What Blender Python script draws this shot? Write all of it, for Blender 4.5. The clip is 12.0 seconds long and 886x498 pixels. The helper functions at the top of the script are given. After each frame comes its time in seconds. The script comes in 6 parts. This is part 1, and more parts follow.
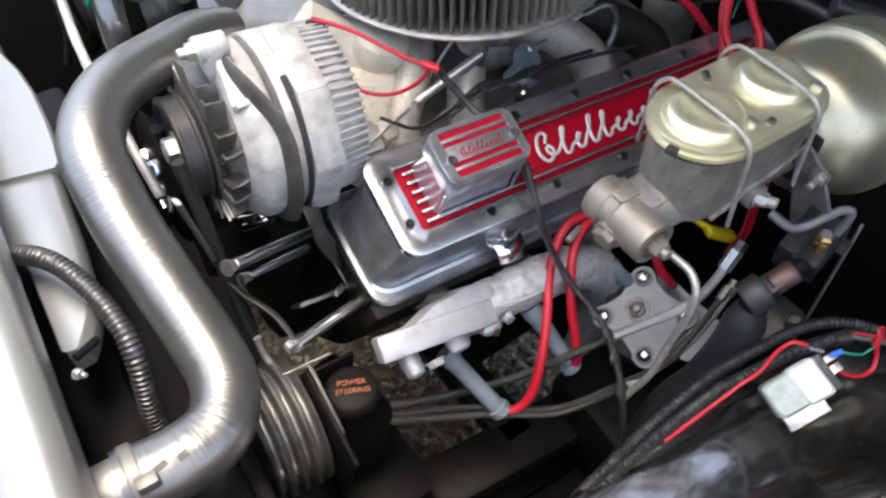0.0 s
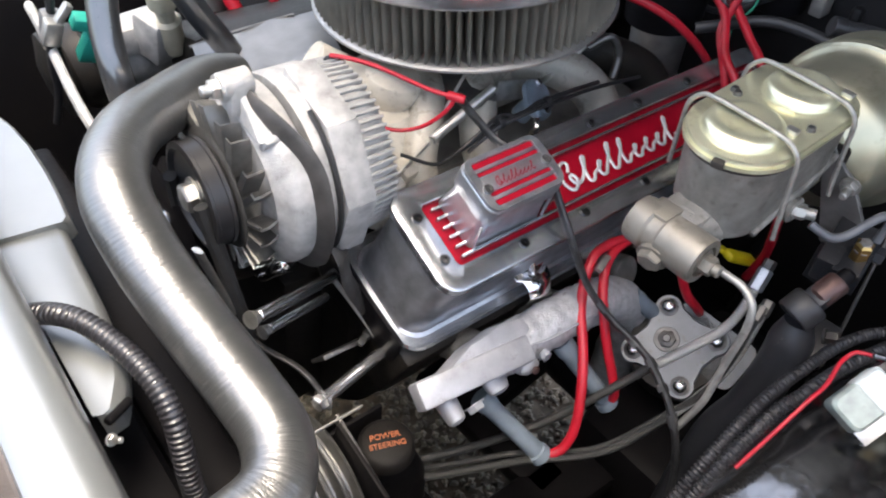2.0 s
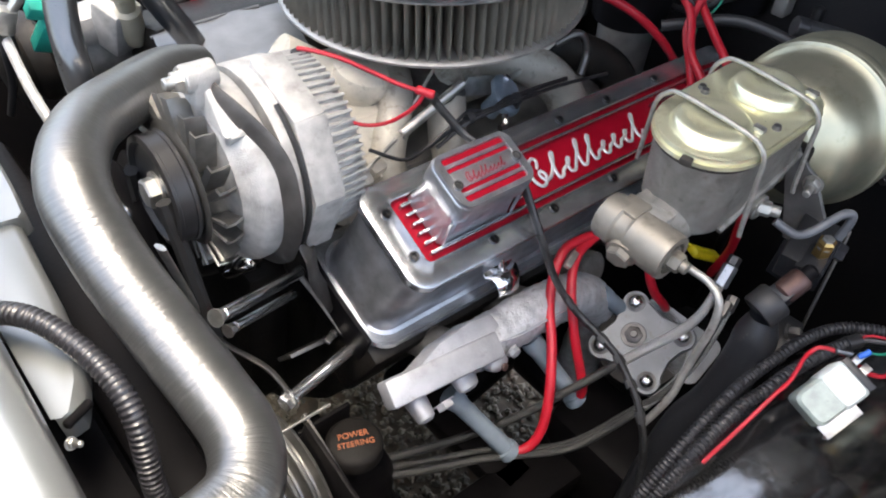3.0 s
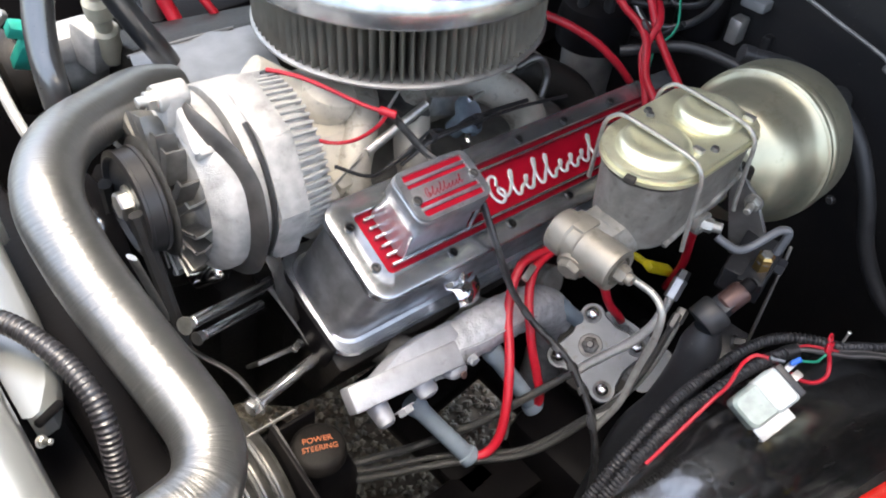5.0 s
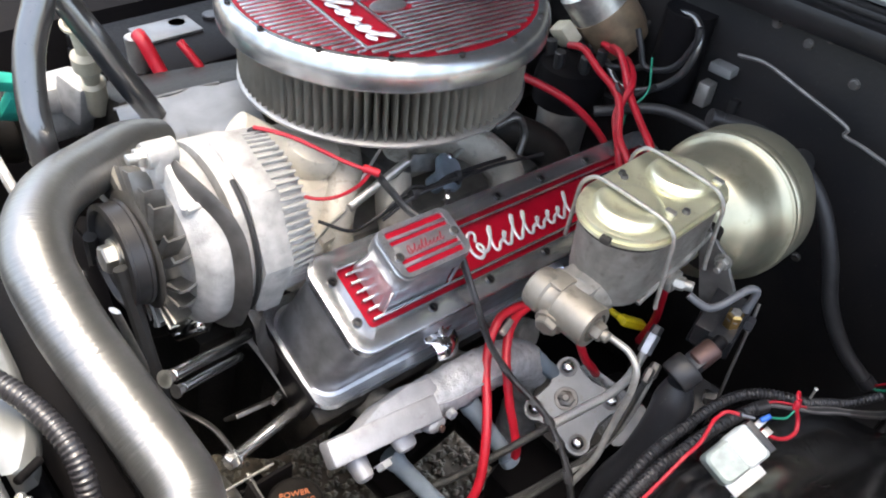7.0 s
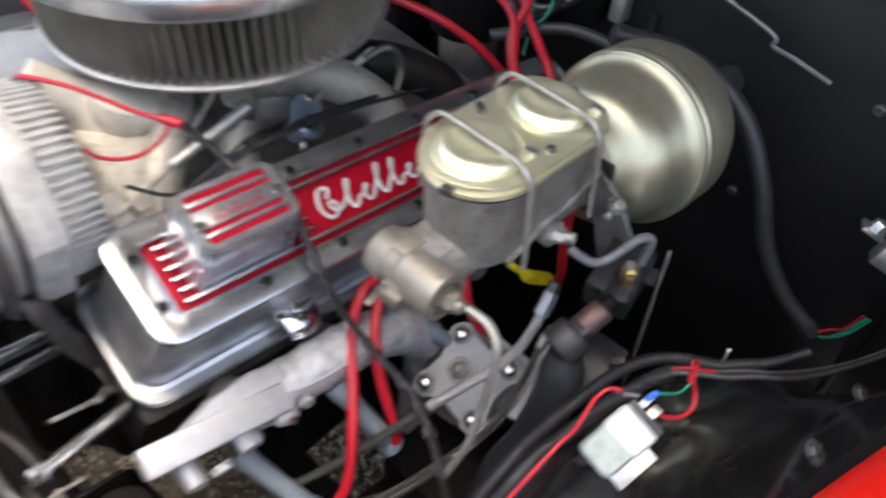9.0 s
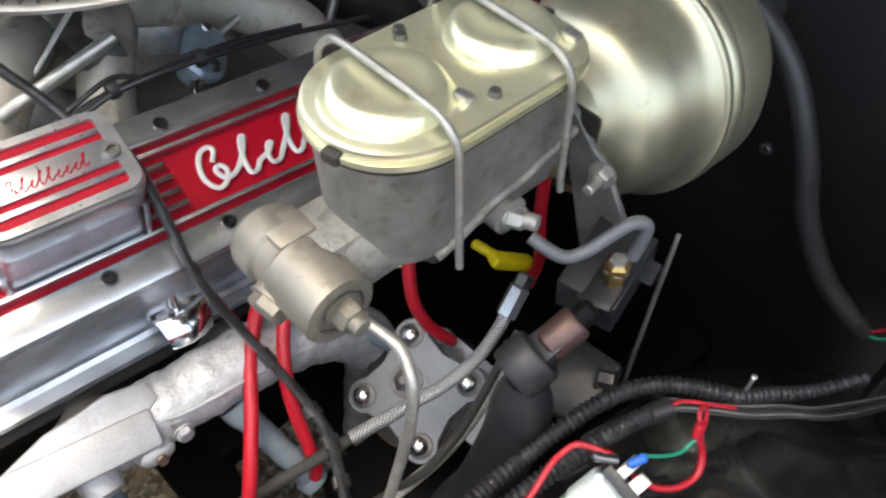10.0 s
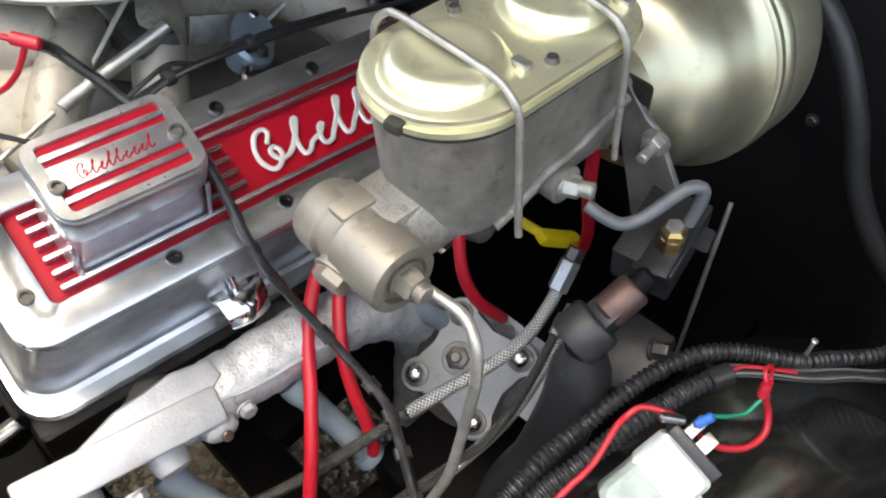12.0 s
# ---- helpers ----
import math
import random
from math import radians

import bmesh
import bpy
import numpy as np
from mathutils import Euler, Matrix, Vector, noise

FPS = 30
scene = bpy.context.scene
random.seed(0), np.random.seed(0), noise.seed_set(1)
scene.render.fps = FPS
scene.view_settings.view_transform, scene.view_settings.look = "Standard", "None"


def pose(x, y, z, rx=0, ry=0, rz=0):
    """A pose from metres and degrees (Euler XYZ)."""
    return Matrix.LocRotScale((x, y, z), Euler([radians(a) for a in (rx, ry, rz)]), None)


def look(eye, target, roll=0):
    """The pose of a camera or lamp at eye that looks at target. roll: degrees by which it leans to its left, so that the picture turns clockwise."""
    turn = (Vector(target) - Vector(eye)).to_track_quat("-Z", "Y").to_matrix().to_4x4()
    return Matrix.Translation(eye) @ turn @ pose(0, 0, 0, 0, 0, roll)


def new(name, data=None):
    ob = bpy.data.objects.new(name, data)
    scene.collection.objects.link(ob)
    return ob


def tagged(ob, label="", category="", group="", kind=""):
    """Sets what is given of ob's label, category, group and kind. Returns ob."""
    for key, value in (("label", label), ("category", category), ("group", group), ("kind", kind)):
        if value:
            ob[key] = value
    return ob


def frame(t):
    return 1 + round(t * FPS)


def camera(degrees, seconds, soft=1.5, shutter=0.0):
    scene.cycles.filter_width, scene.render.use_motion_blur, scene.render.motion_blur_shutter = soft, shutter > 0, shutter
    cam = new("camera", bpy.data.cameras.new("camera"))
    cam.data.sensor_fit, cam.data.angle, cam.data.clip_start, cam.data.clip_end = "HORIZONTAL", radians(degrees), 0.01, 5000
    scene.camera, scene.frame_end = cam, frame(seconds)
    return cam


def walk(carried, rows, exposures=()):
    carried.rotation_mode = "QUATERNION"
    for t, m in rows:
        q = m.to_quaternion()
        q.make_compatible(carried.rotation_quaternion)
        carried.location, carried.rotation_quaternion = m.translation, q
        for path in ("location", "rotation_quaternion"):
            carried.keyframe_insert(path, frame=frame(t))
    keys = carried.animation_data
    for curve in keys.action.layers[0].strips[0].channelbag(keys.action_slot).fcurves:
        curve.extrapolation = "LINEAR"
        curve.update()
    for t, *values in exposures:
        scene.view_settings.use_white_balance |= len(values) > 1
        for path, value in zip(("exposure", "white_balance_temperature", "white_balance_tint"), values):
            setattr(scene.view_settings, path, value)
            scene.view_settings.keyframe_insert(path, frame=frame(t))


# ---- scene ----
cam = camera(61.94, 12.0, soft=2.0, shutter=0.5)
# eye, target and lean, second by second
PATH = [
    (0, (-0.3090, -0.3109, 1.3452), (0.0281, 0.2209, 0.5683), -1.00),
    (0.5, (-0.3098, -0.3149, 1.3491), (-0.0258, 0.2244, 0.5562), -7.06),
    (1, (-0.3605, -0.3013, 1.3370), (-0.0512, 0.2731, 0.5791), -6.38),
    (1.5, (-0.3573, -0.2811, 1.3140), (0.0192, 0.2937, 0.5875), -3.18),
    (2, (-0.3596, -0.2743, 1.3114), (0.0679, 0.2738, 0.5925), -0.55),
    (2.5, (-0.3604, -0.2705, 1.3088), (0.0974, 0.2610, 0.5961), 1.17),
    (3, (-0.3597, -0.2686, 1.3085), (0.1021, 0.2452, 0.5855), 2.33),
    (3.2, (-0.3603, -0.2723, 1.3084), (0.1059, 0.2369, 0.5850), 2.48),
    (4.8, (-0.3620, -0.2970, 1.3301), (0.1209, 0.2185, 0.6222), 2.02),
    (5, (-0.3622, -0.2959, 1.3276), (0.1283, 0.2144, 0.6213), 4.05),
    (5.5, (-0.3638, -0.2963, 1.3266), (0.1310, 0.2219, 0.6289), 2.53),
    (6, (-0.3656, -0.2988, 1.3327), (0.1313, 0.2414, 0.6535), 1.25),
    (6.5, (-0.3706, -0.2949, 1.3413), (0.1596, 0.2311, 0.6763), 6.76),
    (6.7, (-0.3703, -0.2947, 1.3426), (0.1711, 0.2274, 0.6835), 6.70),
    (8.3, (-0.3683, -0.2837, 1.3279), (0.1495, 0.2388, 0.6504), 3.89),
    (8.5, (-0.3659, -0.2897, 1.3207), (0.1388, 0.2232, 0.6264), 2.81),
    (9, (-0.2264, -0.3149, 1.2888), (0.2839, 0.1633, 0.5740), 3.40),
    (9.5, (-0.1286, -0.2888, 1.2200), (0.3845, 0.1413, 0.4772), 7.13),
    (10, (-0.1027, -0.2749, 1.1978), (0.3508, 0.1915, 0.4384), 1.84),
    (10.5, (-0.1237, -0.2788, 1.1874), (0.2875, 0.2039, 0.4141), -0.13),
    (11, (-0.1308, -0.2749, 1.1873), (0.2799, 0.2147, 0.4181), -0.64),
    (11.5, (-0.1245, -0.2767, 1.1883), (0.2999, 0.2080, 0.4235), -0.70),
    (12, (-0.1215, -0.2740, 1.1932), (0.3017, 0.2149, 0.4304), -2.18),
]
walk(cam, [(t, look(e, a, r)) for t, e, a, r in PATH], [(0, 2.38, 6900, 8), (0.5, 2.60, 6900, 8), (1, 2.55, 6900, 8), (2, 2.40, 6950, 8), (2.5, 2.40, 6950, 7), (6.5, 2.65, 7050, 7), (8.5, 2.65, 7100, 8), (9, 2.45, 7150, 8), (9.5, 2.58, 7350, 4), (10.5, 2.68, 7450, 3), (12, 2.68, 7450, 3)])

# ---- light ----
world = bpy.data.worlds.new("sky")
scene.world = world
world.use_nodes = True
wt = world.node_tree
sky = wt.nodes.new("ShaderNodeTexSky")
sky.sky_type, sky.sun_disc = "NISHITA", False
sky.sun_elevation, sky.sun_rotation = radians(87), radians(80)
sky.air_density, sky.dust_density, sky.ozone_density = 1.0, 6.0, 0.6
wt.links.new(sky.outputs[0], wt.nodes["Background"].inputs[0])
wt.nodes["Background"].inputs[1].default_value = 0.15
sun = new("sun", bpy.data.lights.new("sun", "SUN"))
sun.data.energy, sun.data.angle, sun.data.color = 0.6, radians(26), (1, 0.99, 0.97)
sun.matrix_world = look((0.1, 0.1, 4.9), (0, 0, 0.9))


# ---- materials ----
def mat(name, color, rough=0.5, metal=0.0, vary=0.25, size=60.0, bump=0.15, grain=400.0, coat=0.0, dirt=None, spec=0.5, stretch=None, deep=0.0008):
    """A surface with stains at one scale and fine grain at another; size and grain are in cycles a metre."""
    m = bpy.data.materials.new(name)
    m.use_nodes = True
    nt = m.node_tree
    b = nt.nodes["Principled BSDF"]
    link = nt.links.new
    geo = nt.nodes.new("ShaderNodeTexCoord")
    src = geo.outputs["Object"]
    if stretch:
        mp = nt.nodes.new("ShaderNodeMapping")
        mp.inputs["Scale"].default_value = stretch
        link(src, mp.inputs[0])
        src = mp.outputs[0]
    n1, n2 = nt.nodes.new("ShaderNodeTexNoise"), nt.nodes.new("ShaderNodeTexNoise")
    n1.inputs["Scale"].default_value, n1.inputs["Detail"].default_value = size, 5
    n2.inputs["Scale"].default_value, n2.inputs["Detail"].default_value = grain, 3
    for n in (n1, n2):
        link(src, n.inputs["Vector"])
    ramp = nt.nodes.new("ShaderNodeValToRGB")
    ramp.color_ramp.elements[0].position, ramp.color_ramp.elements[1].position = 0.3, 0.7
    low = dirt or tuple(c * (1 - vary) for c in color)
    high = tuple(min(1, c * (1 + vary * 0.4)) for c in color)
    ramp.color_ramp.elements[0].color, ramp.color_ramp.elements[1].color = (*low, 1), (*high, 1)
    link(n1.outputs["Fac"], ramp.inputs[0])
    link(ramp.outputs[0], b.inputs["Base Color"])
    mr = nt.nodes.new("ShaderNodeMapRange")
    low_r, high_r = (0.94, 1.06) if metal > 0.8 else (0.75, 1.3)
    mr.inputs["To Min"].default_value, mr.inputs["To Max"].default_value = max(0.03, rough * low_r), min(1, rough * high_r)
    link(n2.outputs["Fac"], mr.inputs["Value"])
    link(mr.outputs[0], b.inputs["Roughness"])
    b.inputs["Metallic"].default_value = metal
    b.inputs["Coat Weight"].default_value = coat
    b.inputs["Coat Roughness"].default_value = 0.12
    b.inputs["Specular IOR Level"].default_value = spec
    if bump:
        mix = nt.nodes.new("ShaderNodeMath")
        mix.operation = "MULTIPLY_ADD"
        link(n1.outputs["Fac"], mix.inputs[0])
        mix.inputs[1].default_value = 0.6
        link(n2.outputs["Fac"], mix.inputs[2])
        bp = nt.nodes.new("ShaderNodeBump")
        bp.inputs["Strength"].default_value, bp.inputs["Distance"].default_value = bump, deep
        link(mix.outputs[0], bp.inputs["Height"])
        link(bp.outputs[0], b.inputs["Normal"])
    return m


POLISHED = mat("polished aluminium", (0.55, 0.565, 0.595), 0.34, 0.86, 0.35, 45, 0.08, 700)
BRUSHED = mat("brushed aluminium", (0.54, 0.56, 0.59), 0.26, 0.92, 0.3, 45, 0.06, 1400)
SCREW = mat("black oxide screw", (0.07, 0.07, 0.072), 0.22, 0.9, 0.3, 120, 0.1, 900)
SATIN = mat("satin aluminium", (0.52, 0.54, 0.57), 0.28, 0.85, 0.3, 60, 0.12, 900)
LETTER = mat("pale satin letter metal", (0.7, 0.71, 0.73), 0.45, 0.5, 0.15, 60, 0.1, 900)
LINE_GREY = mat("grey coated brake line", (0.1, 0.104, 0.112), 0.42, 0, 0.25, 80, 0.1, 700)
TUBE_STEEL = mat("dull steel tube", (0.4, 0.388, 0.355), 0.42, 0.65, 0.3, 90, 0.15, 900)
CAST_ALU = mat("cast aluminium", (0.47, 0.465, 0.45), 0.5, 0.3, 0.35, 70, 0.5, 900, deep=0.0015)
WARM_ALU = mat("warm cast aluminium", (0.6, 0.56, 0.475), 0.5, 0.2, 0.3, 35, 0.5, 900)
SHEET = mat("cloudy plastic sheet", (0.16, 0.163, 0.165), 0.36, 0, 0.3, 30, 0.1, 300, coat=0.3)
SPACER = mat("bright bar steel", (0.78, 0.78, 0.78), 0.2, 0.95, 0.15, 90, 0.05, 900)
DARK_STRAP = mat("dark brown-grey strap steel", (0.075, 0.07, 0.066), 0.45, 0.4, 0.4, 60, 0.25, 700)
STRAP = mat("bare grey strap steel", (0.2, 0.195, 0.185), 0.5, 0.6, 0.35, 60, 0.2, 700)
FAN_STEEL = mat("grey fan steel", (0.27, 0.265, 0.255), 0.38, 0.85, 0.3, 80, 0.2, 900)
DULL_ALU = mat("dull aluminium", (0.46, 0.44, 0.41), 0.45, 0.85, 0.3, 40, 0.3, 900)
CHROME = mat("chrome", (0.82, 0.82, 0.83), 0.12, 1, 0.1, 80, 0.04, 600)
STEEL = mat("zinc plated steel", (0.62, 0.61, 0.58), 0.4, 0.9, 0.25, 120, 0.12, 900)
DARK_STEEL = mat("dark steel", (0.16, 0.155, 0.15), 0.4, 0.8, 0.35, 80, 0.3, 900)
GREY_PAINT = mat("grey gearbox paint", (0.19, 0.2, 0.213), 0.4, 0.45, 0.15, 60, 0.1, 900)
ROUGH_CAST = mat("rough silver casting", (0.48, 0.49, 0.51), 0.5, 0.4, 0.3, 110, 0.7, 480, deep=0.0011)
MANIFOLD = mat("silver grey heat paint", (0.41, 0.42, 0.445), 0.48, 0.45, 0.22, 60, 0.35, 600, deep=0.001)
CAST_IRON = mat("bare cast iron", (0.3, 0.285, 0.258), 0.5, 0.6, 0.35, 70, 0.9, 1100, deep=0.0011)
IRON_TAN = mat("machined cast iron", (0.3, 0.272, 0.228), 0.45, 0.65, 0.2, 60, 0.35, 1500)
ZINC_GOLD = mat("yellow zinc plating", (0.8, 0.78, 0.56), 0.31, 0.76, 0.2, 34, 0.012, 500, dirt=(0.76, 0.73, 0.5))
BOOSTER = mat("gold cadmium plating", (0.52, 0.49, 0.36), 0.38, 0.82, 0.12, 26, 0.08, 300, dirt=(0.38, 0.37, 0.27))
BRASS = mat("brass", (0.48, 0.32, 0.12), 0.3, 1, 0.2, 120, 0.1, 900)
RED_PAINT = mat("glossy red enamel", (0.28, 0.003, 0.015), 0.45, 0, 0.15, 60, 0.1, 1200, spec=0.15)
RED_WIRE = mat("red silicone", (0.42, 0.008, 0.022), 0.42, 0, 0.15, 80, 0.05, 900)
BODY_RED = mat("red body paint", (0.62, 0.015, 0.01), 0.18, 0, 0.08, 8, 0.02, 600, coat=1)
RUBBER = mat("black rubber", (0.025, 0.025, 0.026), 0.45, 0, 0.3, 60, 0.2, 900)
HOSE = mat("shiny grey-black rubber hose", (0.028, 0.0295, 0.0295), 0.46, 0, 0.35, 40, 0, 200, coat=1.0, spec=1.0)
HOSE.node_tree.nodes["Principled BSDF"].inputs["Coat Roughness"].default_value = 0.34
HOSE.node_tree.nodes["Principled BSDF"].inputs["Coat IOR"].default_value = 2.05
PLASTIC = mat("black plastic", (0.02, 0.02, 0.022), 0.38, 0, 0.2, 60, 0.1, 900)
LOOM_GREY = mat("dusty grey corrugated plastic", (0.022, 0.0218, 0.027), 0.42, 0, 0.3, 60, 0.05, 900, coat=0.4, spec=0.8)
LOOM = mat("black corrugated plastic", (0.022, 0.022, 0.025), 0.42, 0, 0.3, 60, 0.05, 900, spec=0.6)
# TAPE: the paler noise gives scratches and stands in for glints on the tape
TAPE = mat("worn black tape with painted glints", (0.034, 0.034, 0.035), 0.36, 0, 0.5, 140, 0.4, 500, dirt=(0.008, 0.008, 0.008), deep=0.0015)
DIM_ALU = mat("tan stained aluminium", (0.48, 0.45, 0.385), 0.5, 0.3, 0.35, 30, 0.4, 900)
SHAFT = mat("satin black shaft paint", (0.02, 0.021, 0.024), 0.36, 0, 0.3, 30, 0.15, 500)
GREY_HOSE = mat("dark grey hose", (0.026, 0.027, 0.03), 0.3, 0, 0.25, 60, 0.1, 500, coat=1.0, spec=1.0)
GREY_HOSE.node_tree.nodes["Principled BSDF"].inputs["Coat IOR"].default_value = 1.85
WALL_BLACK = mat("black firewall paint", (0.007, 0.007, 0.008), 0.36, 0, 0.4, 14, 0.4, 160, dirt=(0.013, 0.012, 0.012), spec=0.3)
BLACK_PAINT = mat("black bay paint", (0.005, 0.005, 0.006), 0.42, 0, 0.4, 14, 0.25, 220, dirt=(0.009, 0.008, 0.008), spec=0.05)
WING_BLACK = mat("glossy black inner wing paint", (0.007, 0.007, 0.008), 0.24, 0, 0.4, 16, 0.6, 60, dirt=(0.012, 0.012, 0.011), spec=1.0, coat=1.0, deep=0.004)
WING_BLACK.node_tree.nodes["Principled BSDF"].inputs["Coat IOR"].default_value = 2.2
SOOT = mat("oily black iron", (0.01, 0.0095, 0.009), 0.5, 0.2, 0.5, 40, 0.6, 300, dirt=(0.02, 0.017, 0.014), spec=0.3)
CHANNEL = mat("dark brown channel", (0.07, 0.06, 0.057), 0.7, 0, 0.4, 40, 0.3, 500)
SILVER_PAINT = mat("silver painted steel", (0.27, 0.284, 0.286), 0.32, 0.65, 0.1, 12, 0.012, 300, coat=0.4)
PAPER = mat("grey filter pleats", (0.2, 0.183, 0.15), 0.85, 0, 0.35, 30, 0.4, 900, dirt=(0.13, 0.12, 0.1))
WHITE_PLASTIC = mat("off-white plastic", (0.58, 0.63, 0.6), 0.4, 0, 0.12, 60, 0.08, 900)
RELAY_GREY = mat("cloudy grey-green plastic", (0.36, 0.42, 0.38), 0.35, 0, 0.3, 90, 0.15, 400, coat=0.2)
BEIGE = mat("cream plastic", (0.5, 0.46, 0.35), 0.45, 0, 0.2, 60, 0.1, 900)
TEAL = mat("teal plastic", (0.02, 0.36, 0.28), 0.4, 0, 0.2, 60, 0.1, 900)
YELLOW = mat("yellow tape", (0.55, 0.46, 0.01), 0.5, 0, 0.2, 90, 0.1, 900)
BLUE = mat("blue crimp", (0.02, 0.12, 0.5), 0.4, 0, 0.1, 90, 0.05, 900)
GREEN = mat("green wire", (0.01, 0.22, 0.13), 0.4, 0, 0.1, 90, 0.05, 900)
BOOT_GREY = mat("blue-grey heat sleeve", (0.16, 0.2, 0.24), 0.6, 0, 0.2, 60, 0.3, 800)
GASKET = mat("dark gasket", (0.03, 0.025, 0.02), 0.7, 0, 0.3, 90, 0.1, 900)
WORN_BROWN = mat("worn brown motor paint", (0.26, 0.19, 0.125), 0.36, 0.35, 0.4, 60, 0.2, 700)
RUST = mat("rust brown steel", (0.12, 0.072, 0.064), 0.4, 0.6, 0.35, 90, 0.3, 900, dirt=(0.08, 0.05, 0.045))
ORANGE_INK = mat("faded orange lettering", (0.42, 0.13, 0.05), 0.6, 0, 0.3, 200, 0.05, 900)
CAP_BLACK = mat("worn black cap", (0.008, 0.007, 0.0065), 0.62, 0, 0.4, 60, 0.2, 600, spec=0.2)
BLUE_GREY = mat("blue-grey cast part", (0.34, 0.42, 0.5), 0.35, 0.5, 0.3, 60, 0.2, 600)
DIRT = mat("brown gravel bed", (0.12, 0.1, 0.075), 0.95, 0, 0.5, 40, 0.6, 260, dirt=(0.05, 0.042, 0.032))


def stone_mat():
    m = mat("gravel stones", (0.16, 0.145, 0.115), 0.9, 0, 0.3, 60, 0.3, 400)
    nt = m.node_tree
    ob, hsv = nt.nodes.new("ShaderNodeNewGeometry"), nt.nodes.new("ShaderNodeHueSaturation")
    mr = nt.nodes.new("ShaderNodeMapRange")
    mr.inputs["To Min"].default_value, mr.inputs["To Max"].default_value = 0.35, 1.5
    ramp = next(n for n in nt.nodes if n.type == "VALTORGB")
    nt.links.new(ob.outputs["Random Per Island"], mr.inputs["Value"])
    nt.links.new(mr.outputs[0], hsv.inputs["Value"])
    nt.links.new(ramp.outputs[0], hsv.inputs["Color"])
    nt.links.new(hsv.outputs[0], nt.nodes["Principled BSDF"].inputs["Base Color"])
    return m


STONE = stone_mat()


def wrinkles():
    """Fine creases round the hose, uneven along its length."""
    nt = HOSE.node_tree
    uv, mp, no, bp = (nt.nodes.new("ShaderNode" + k) for k in ("UVMap", "Mapping", "TexNoise", "Bump"))
    mp.inputs["Scale"].default_value = (5, 420, 1)
    nt.links.new(uv.outputs[0], mp.inputs[0])
    nt.links.new(mp.outputs[0], no.inputs["Vector"])
    no.inputs["Scale"].default_value, no.inputs["Detail"].default_value = 1.0, 4
    bp.inputs["Strength"].default_value, bp.inputs["Distance"].default_value = 0.5, 0.001
    dents = nt.nodes.new("ShaderNodeTexNoise")
    dents.inputs["Scale"].default_value, dents.inputs["Detail"].default_value = 55.0, 3
    tc = next(n for n in nt.nodes if n.type == "TEX_COORD")
    nt.links.new(tc.outputs["Object"], dents.inputs["Vector"])
    add = nt.nodes.new("ShaderNodeMath")
    add.operation = "MULTIPLY_ADD"
    nt.links.new(dents.outputs["Fac"], add.inputs[0])
    add.inputs[1].default_value = 1.2
    nt.links.new(no.outputs["Fac"], add.inputs[2])
    nt.links.new(add.outputs[0], bp.inputs["Height"])
    for s in ("Normal", "Coat Normal"):
        nt.links.new(bp.outputs[0], nt.nodes["Principled BSDF"].inputs[s])


wrinkles()


def braid_mat(name, low, high):
    """Woven stainless steel: two crossing families of fine strands round the hose."""
    m = mat(name, (0.62, 0.62, 0.6), 0.4, 0.7, 0.2, 90, 0, 900)
    nt = m.node_tree
    uv = nt.nodes.new("ShaderNodeUVMap")
    sep = nt.nodes.new("ShaderNodeSeparateXYZ")
    nt.links.new(uv.outputs[0], sep.inputs[0])
    waves = []
    for sign in (1, -1):
        a = nt.nodes.new("ShaderNodeMath")
        a.operation = "MULTIPLY_ADD"
        nt.links.new(sep.outputs[0], a.inputs[0])
        a.inputs[1].default_value = sign * 9 * math.tau
        bmul = nt.nodes.new("ShaderNodeMath")
        bmul.operation = "MULTIPLY"
        nt.links.new(sep.outputs[1], bmul.inputs[0])
        bmul.inputs[1].default_value = 2500
        nt.links.new(bmul.outputs[0], a.inputs[2])
        s = nt.nodes.new("ShaderNodeMath")
        s.operation = "SINE"
        nt.links.new(a.outputs[0], s.inputs[0])
        waves.append(s)
    mx = nt.nodes.new("ShaderNodeMath")
    mx.operation = "MAXIMUM"
    nt.links.new(waves[0].outputs[0], mx.inputs[0])
    nt.links.new(waves[1].outputs[0], mx.inputs[1])
    ramp = nt.nodes.new("ShaderNodeValToRGB")
    ramp.color_ramp.elements[0].position, ramp.color_ramp.elements[1].position = 0.15, 0.75
    ramp.color_ramp.elements[0].color, ramp.color_ramp.elements[1].color = (low, low, low * 0.96, 1), (high, high, high * 0.96, 1)
    nt.links.new(mx.outputs[0], ramp.inputs[0])
    nt.links.new(ramp.outputs[0], nt.nodes["Principled BSDF"].inputs["Base Color"])
    bp = nt.nodes.new("ShaderNodeBump")
    bp.inputs["Strength"].default_value, bp.inputs["Distance"].default_value = 0.8, 0.0006
    nt.links.new(mx.outputs[0], bp.inputs["Height"])
    nt.links.new(bp.outputs[0], nt.nodes["Principled BSDF"].inputs["Normal"])
    return m


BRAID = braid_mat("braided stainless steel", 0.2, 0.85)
# same weave in darker colours: the shade on the low runs is painted in
SHADED_BRAID = braid_mat("braided steel darkened for shade", 0.02, 0.13)


